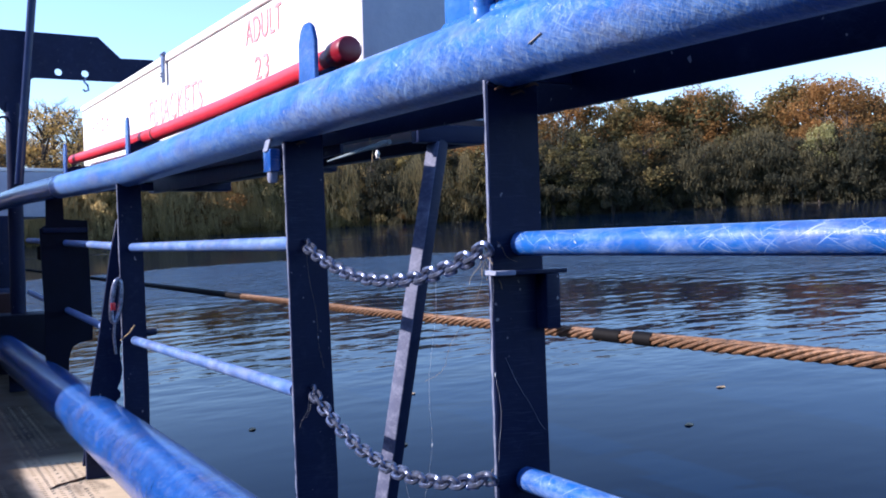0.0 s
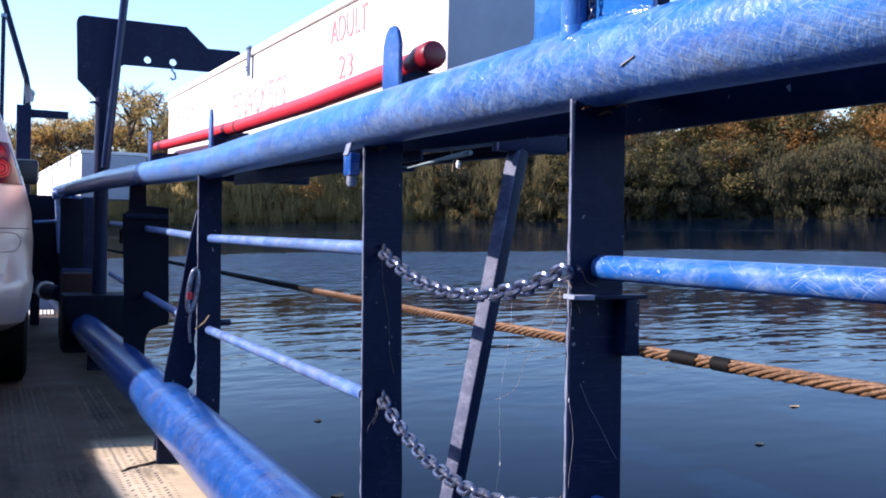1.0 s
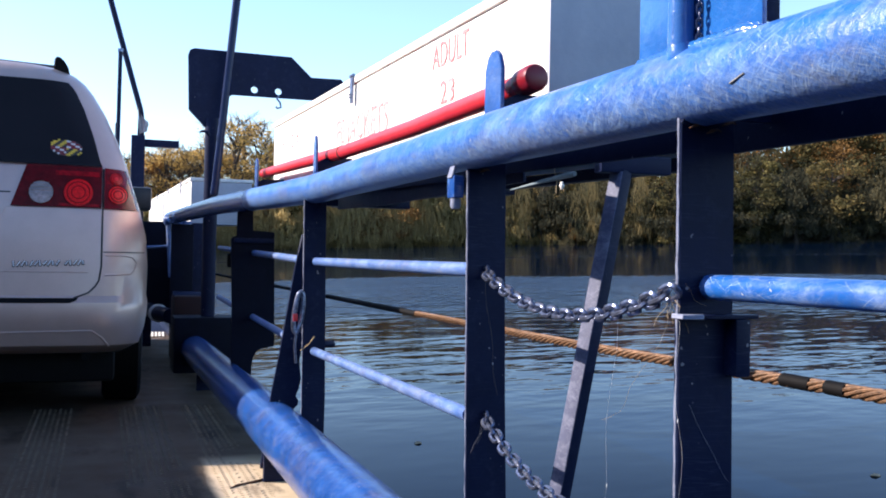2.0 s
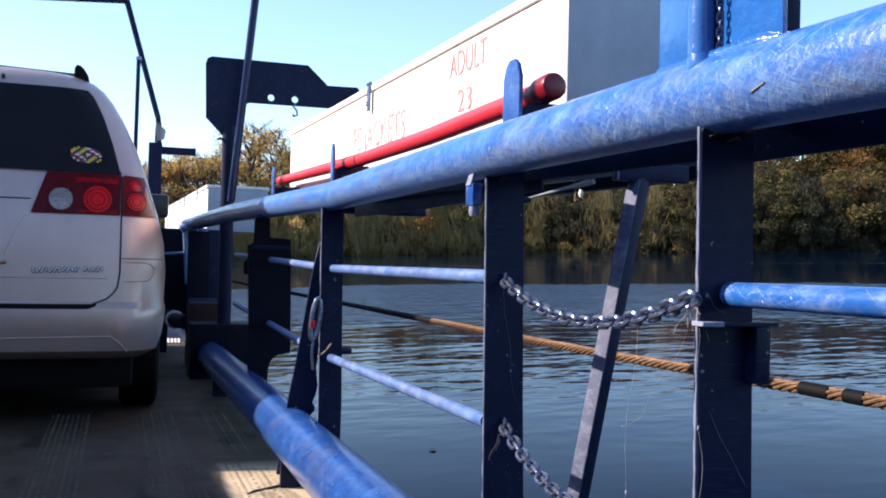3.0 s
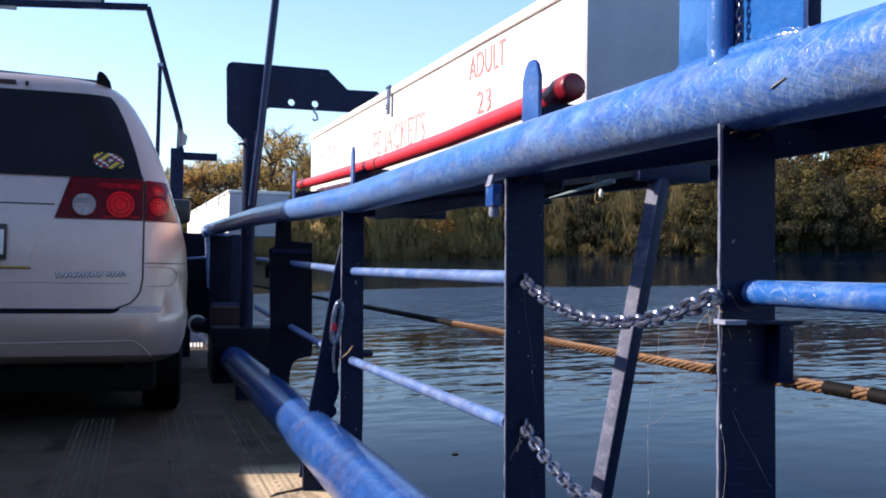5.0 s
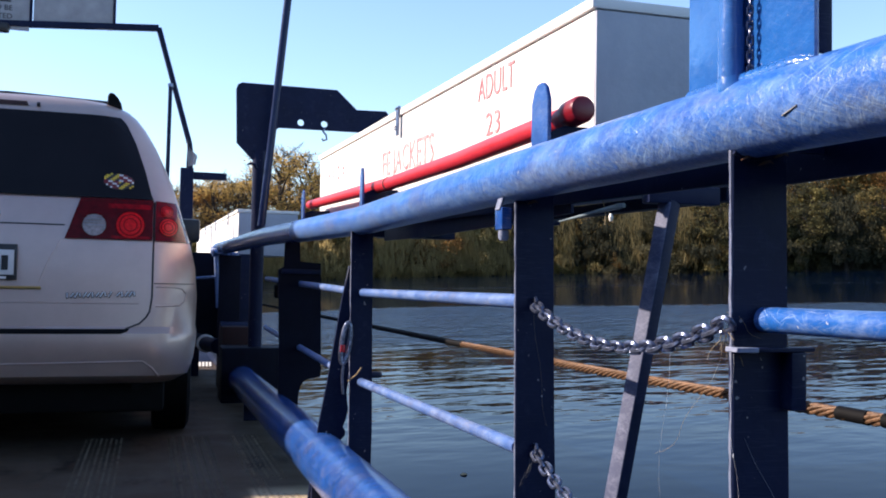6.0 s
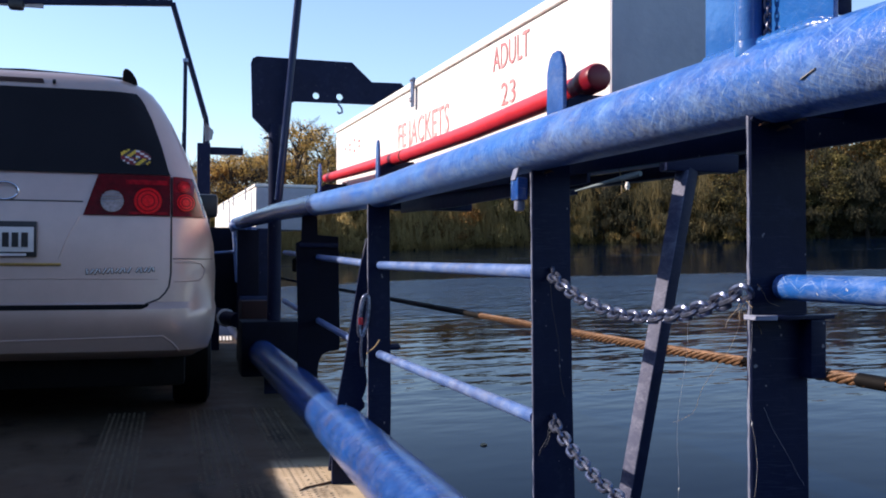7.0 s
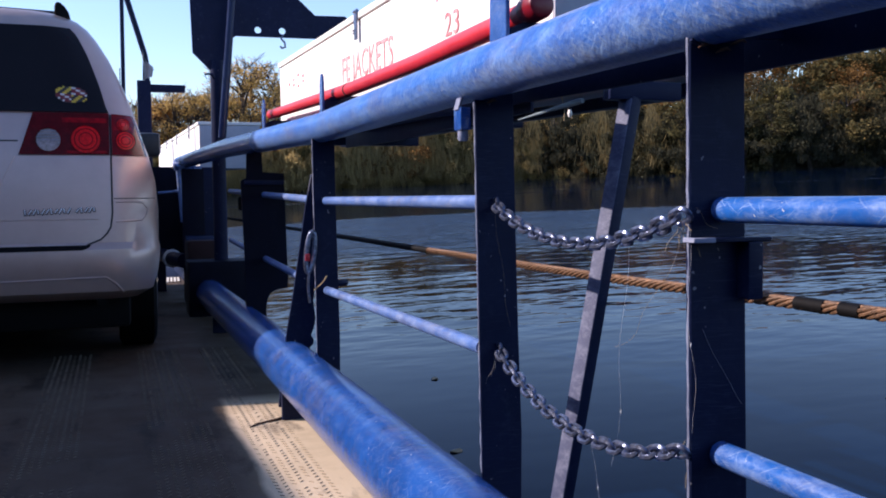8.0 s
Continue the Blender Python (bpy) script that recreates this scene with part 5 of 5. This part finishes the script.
def crown_mesh(name, seed, mat, h, w, low, n=2600, leaf=0.24, drape=0.0):
    """A crown of many small leaf clumps gathered on lobes, with gaps and an uneven outline; drape: the share that hangs in strands."""
    rng = random.Random(seed)
    lobes = []
    for k in range(46):
        z = low + (h - low) * rng.random() ** 0.8
        f = (z - low) / (h - low)
        rad = w * (0.55 + 0.45 * math.sin(math.pi * min(1, 0.25 + 0.65 * f))) * (1.0 if f < 0.8 else 1.8 - f)
        a = rng.uniform(0, 2 * math.pi)
        d = rad * math.sqrt(rng.random())
        lobes.append((Vector((d * math.cos(a), d * math.sin(a), z)), w * rng.uniform(0.16, 0.40)))
    verts, faces = [], []
    for k in range(n):
        c, r = lobes[rng.randrange(len(lobes))]
        u = Vector((rng.gauss(0, 1), rng.gauss(0, 1), rng.gauss(0, 0.8))).normalized()
        p = c + u * r * rng.uniform(0.55, 1.08)
        s = leaf * rng.uniform(0.5, 1.5)
        t = Vector((rng.gauss(0, 1), rng.gauss(0, 1), rng.gauss(0, 0.6))).normalized()
        q = t.cross(u + Vector((rng.gauss(0, 0.5), rng.gauss(0, 0.5), rng.gauss(0, 0.5)))).normalized()
        i = len(verts)
        if rng.random() < drape:
            t = Vector((rng.gauss(0, 0.16), rng.gauss(0, 0.16), -1.0)).normalized() * 2.4
            q = t.cross(Vector((rng.gauss(0, 1), rng.gauss(0, 1), 0.0))).normalized() * 0.42
        verts += [p - t * s * 0.6, p + q * s * 0.45 + t * s * 0.1, p + t * s * 0.7, p - q * s * 0.4]
        faces.append((i, i + 1, i + 2, i + 3))
    me = bpy.data.meshes.new(name)
    me.from_pydata(verts, [], faces)
    me.materials.append(mat)
    return me, lobes


def trunk_bm(h, lobes, r0, seed, twigs=0):
    rng = random.Random(seed)
    bm = tube([(0, 0, -0.5), (0.05, 0.0, h * 0.25), (rng.uniform(-0.2, 0.2), 0.1, h * 0.55), (rng.uniform(-0.3, 0.3), 0.1, h * 0.88)], [r0 * 1.3, r0, r0 * 0.6, r0 * 0.15], 8)
    for c, r in lobes[:22]:
        z = max(0.18 * h, c.z - rng.uniform(1.0, 2.5))
        tube([(0, 0, z), (c.x * 0.5, c.y * 0.5, z + (c.z - z) * 0.6), tuple(c)], [r0 * 0.4, r0 * 0.22, r0 * 0.06], 6, bm=bm)
    for c, r in lobes:
        for k in range(twigs):
            out = Vector((c.x, c.y, 0.0)) * 0.25 + Vector((rng.gauss(0, 1), rng.gauss(0, 1), abs(rng.gauss(0.9, 0.6))))
            tip = c + out.normalized() * (r + rng.uniform(0.1, 0.9))
            tube([tuple(c), tuple(c.lerp(tip, 0.6) + Vector((rng.gauss(0, 0.1), rng.gauss(0, 0.1), 0.0))), tuple(tip)], [0.035, 0.022, 0.008], 4, bm=bm)
    return bm


KINDS, HEIGHTS = [], []
for k, (mat, word, h, w, low, leaf) in enumerate(((LEAF, "dark green", 10.0, 3.3, 0.2, 0.29), (LEAF, "olive green", 8.4, 3.1, 0.6, 0.27), (LEAF_RUST, "rusty orange", 10.2, 3.3, 0.8, 0.21), (LEAF_YELLOW, "yellowing", 8.0, 2.7, 0.8, 0.24), (LEAF, "green", 11.4, 3.7, 0.4, 0.30), (LEAF_RUST, "brown and orange", 8.0, 2.9, 0.8, 0.24), (LEAF_YELLOW, "pale yellow green", 5.2, 2.1, 0.3, 0.20), (LEAF_SHADE, "shade-dark vine-hung", 7.5, 3.4, -0.4, 0.26), (LEAF_GOLD, "sparse golden", 9.6, 3.2, 1.2, 0.18), (LEAF_OLIVE, "olive vine-hung", 7.0, 3.2, -0.3, 0.24), (LEAF_PALE, "pale grey-green", 7.6, 2.1, 3.0, 0.20), (LEAF_GOLD, "nearly bare", 8.6, 3.0, 2.0, 0.14))):
    me, lobes = crown_mesh("crown", 20 + k, mat, h, w, low, {8: 4800, 10: 5000, 11: 700}.get(k, 6400), leaf * 0.74, {7: 0.6, 9: 0.75, 1: 0.3}.get(k, 0.0))
    tr = new("tree")
    tagged(tr, f"{word} autumn tree on the river bank", "tree", "trees of the far bank")
    t_ob = new("trunk", mesh_of("trunk", trunk_bm(h, lobes, 0.26 if k == 8 else 0.20, k, {8: 5, 11: 9}.get(k, 0)), BARK, True))
    t_ob.parent = tr
    c_ob = new("crown", me)
    c_ob.parent = tr
    KINDS.append(tr)
    HEIGHTS.append(h)

rng = random.Random(77)
used = set()
# single trees that stand out: azimuth, metres behind the water's edge, size, kind
plan = [(24.0, -0.6, 0.62, 6), (25.4, -0.4, 0.32, 2), (27.5, -0.8, 0.28, 5), (17.5, -0.8, 0.30, 3), (51.2, 0.2, 0.80, 10), (6.3, 8.0, 0.95, 11), (3.6, 7.0, 0.9, 11), (9.6, 9.0, 0.9, 11), (49.8, 3.0, 0.70, 6), (54.2, 8.0, 0.84, 2), (52.8, 6.0, 0.74, 5), (45.2, 8.0, 0.96, 2), (38.0, 8.0, 0.92, 5), (35.0, 6.0, 0.95, 2), (41.0, 5.0, 0.80, 6)]
plan = [(radians(az), bank_r(radians(az)) + back, s, k) for az, back, s, k in plan]
for row, (back, step, smin, smax) in enumerate(((0.3, 1.35, 0.44, 0.80), (4.0, 2.2, 0.60, 0.90), (8.5, 2.6, 0.84, 1.02), (14.0, 3.2, 0.94, 1.12))):
    az = -14.0
    while az < 59:
        right = az > 29
        a = radians(az + rng.uniform(-0.7, 0.7))
        r = bank_r(a) + back + rng.uniform(-1.2, 1.2) * (1.0 if row else 0.5)
        warm = 0.85 if az < 13 else 0.30 if right else 0.24
        if row == 0:
            k = rng.choice((7, 7, 7, 7, 0)) if right else rng.choice((9, 1, 7, 9, 7)) if az > 21 else rng.choice((9, 9, 9, 3, 9, 3, 5))
        elif row == 1:
            k = rng.choice((2, 5, 3, 2)) if rng.random() < warm * 0.8 else rng.choice((0, 7, 7, 7) if right else (9, 1, 9, 5, 9, 3))
        else:
            k = rng.choice((2, 5, 2, 3)) if rng.random() < warm else rng.choice((0, 1, 4, 4, 0))
        if az < 14 and row > 0:
            k = rng.choice((8, 8, 8, 2, 8, 11))
        size = rng.uniform(smin, smax) * (1.05 if az < 13 else 1.0)
        if az < 13 and row:
            size = (r * math.tan(radians(4.9 + 1.4 * math.exp(-((az - 7.6) / 2.0) ** 2))) + 0.2) / (HEIGHTS[k] + 0.4) * rng.uniform(0.84, 1.05)
        elif right and row > 1:
            # the wood's edge stands at an even height, a little lower downstream
            rise = 5.5 + 0.9 * noise.noise((az * 0.55, 2.3, 0.7)) - (0.5 if az > 51.5 else 0.0)
            size = (r * math.tan(radians(rise)) + 0.4) / (HEIGHTS[k] + 0.4) * rng.uniform(0.88, 1.04)
        plan.append((a, r, size, k))
        az += math.degrees(step / r) * rng.uniform(0.7, 1.35) * (0.95 if az < 13 else 1.0)
for a, r, s, k in plan:
    m = Matrix.Translation(polar(a, r, WATER_Z + min(0.9, 0.15 + 0.2 * max(0.0, r - bank_r(a))))) @ Matrix.Rotation(rng.uniform(0, 6.28), 4, "Z") @ Matrix.Rotation(rng.gauss(0, 0.06), 4, "X")
    src = KINDS[k]
    if k not in used:
        used.add(k)
        src.matrix_world = m @ Matrix.Diagonal((s, s, s, 1))
    else:
        ob = copy_thing(src, m)
        wide = s * rng.uniform(1.05, 1.4)
        ob.scale = (wide, wide, s * rng.uniform(0.86, 1.1))

# reeds and brush along the water's edge
verts, faces = [], []
rng = random.Random(5)
for k in range(9000):
    az = rng.uniform(-14, 34)
    if az > 22 and rng.random() < (az - 22) / 12:
        continue
    a = radians(az)
    r = bank_r(a) + rng.uniform(-0.6, 2.2)
    h = rng.uniform(0.5, 2.4) * (0.4 + 1.5 * abs(noise.noise((az * 0.9, 0.3, 0.1))))
    p = Vector(polar(a, r, WATER_Z - 0.05))
    d = Vector((rng.gauss(0, 0.2), rng.gauss(0, 0.2), 1.0)) * h
    side = Vector((math.cos(a), -math.sin(a), 0)) * rng.uniform(0.02, 0.05)
    i = len(verts)
    verts += [p - side, p + side, p + d * 0.6 + side * 0.8, p + d]
    faces.append((i, i + 1, i + 2, i + 3))
me = bpy.data.meshes.new("reeds")
me.from_pydata(verts, [], faces)
me.materials.append(REED)
tagged(new("reeds", me), "dry reeds and brush along the water's edge", "reeds", kind="stuff")
# strands of vine hanging down over the edge
verts, faces = [], []
for k in range(22000):
    az = rng.uniform(6, 36)
    clump = noise.noise((az * 1.3, 1.7, 0.4))
    if rng.random() > (0.62 if az < 21 else 0.16) + clump:
        continue
    a = radians(az)
    r = bank_r(a) + rng.uniform(-2.6, 0.2)
    top = rng.uniform(1.2, 5.6) * (0.85 + 0.5 * clump)
    p = Vector(polar(a, r, WATER_Z + top))
    d = Vector((rng.gauss(0, 0.22), rng.gauss(0, 0.22), -1.0)) * min(rng.uniform(0.3, 1.5), top - 0.1)
    side = Vector((math.cos(a), -math.sin(a), 0)) * rng.uniform(0.02, 0.055)
    i = len(verts)
    verts += [p - side * 0.5, p + side * 0.5, p + d * 0.6 + side, p + d]
    faces.append((i, i + 1, i + 2, i + 3))
me = bpy.data.meshes.new("hanging_vines")
me.from_pydata(verts, [], faces)
me.materials.append(REED)
tagged(new("hanging_vines", me), "drooping olive vines hanging over the river bank", "vines", kind="stuff")
# bare standing trunks at the edge
for k, (az, h, lean) in enumerate(((20.0, 1.9, 0.2), (42.6, 2.6, 0.02), (46.0, 1.0, -0.35), (50.3, 1.5, 0.1))):
    a = radians(az)
    base = polar(a, bank_r(a) + 0.1, WATER_Z)
    ob = new("snag", mesh_of("snag", tube([(0, 0, -0.3), (lean * 0.4, 0, h * 0.5), (lean, 0.0, h)], [0.055, 0.045, 0.02], 8), SNAGWOOD, True))
    ob.matrix_world = Matrix.Translation(base)
    tagged(ob, "bleached dead trunk standing at the water's edge", "dead tree", "dead trunks")
# floating leaves
for k, (x, y) in enumerate(((1.55, 4.6), (2.3, 3.4), (3.1, 3.0), (2.6, 5.2), (1.9, 2.7), (4.2, 4.4), (3.4, 6.6), (5.2, 5.1), (2.0, 6.3))):
    bm = bmesh.new()
    vs = [bm.verts.new((0.035 * math.cos(j * 0.8) * (1 + 0.3 * math.sin(j * 3.1)), 0.025 * math.sin(j * 0.8), 0.004 * math.sin(j * 1.7))) for j in range(8)]
    bm.faces.new(vs)
    r = bmesh.ops.extrude_face_region(bm, geom=list(bm.faces))
    bmesh.ops.translate(bm, verts=[e for e in r["geom"] if isinstance(e, bmesh.types.BMVert)], vec=(0, 0, 0.003))
    ob = new("floating_leaf", mesh_of("leaf", bm, STRAW))
    ob.matrix_world = Matrix.Translation((x, y, WATER_Z + 0.004)) @ Matrix.Rotation(k * 1.3, 4, "Z")
    tagged(ob, "dry brown leaf floating on the water", "leaf", "floating leaves")
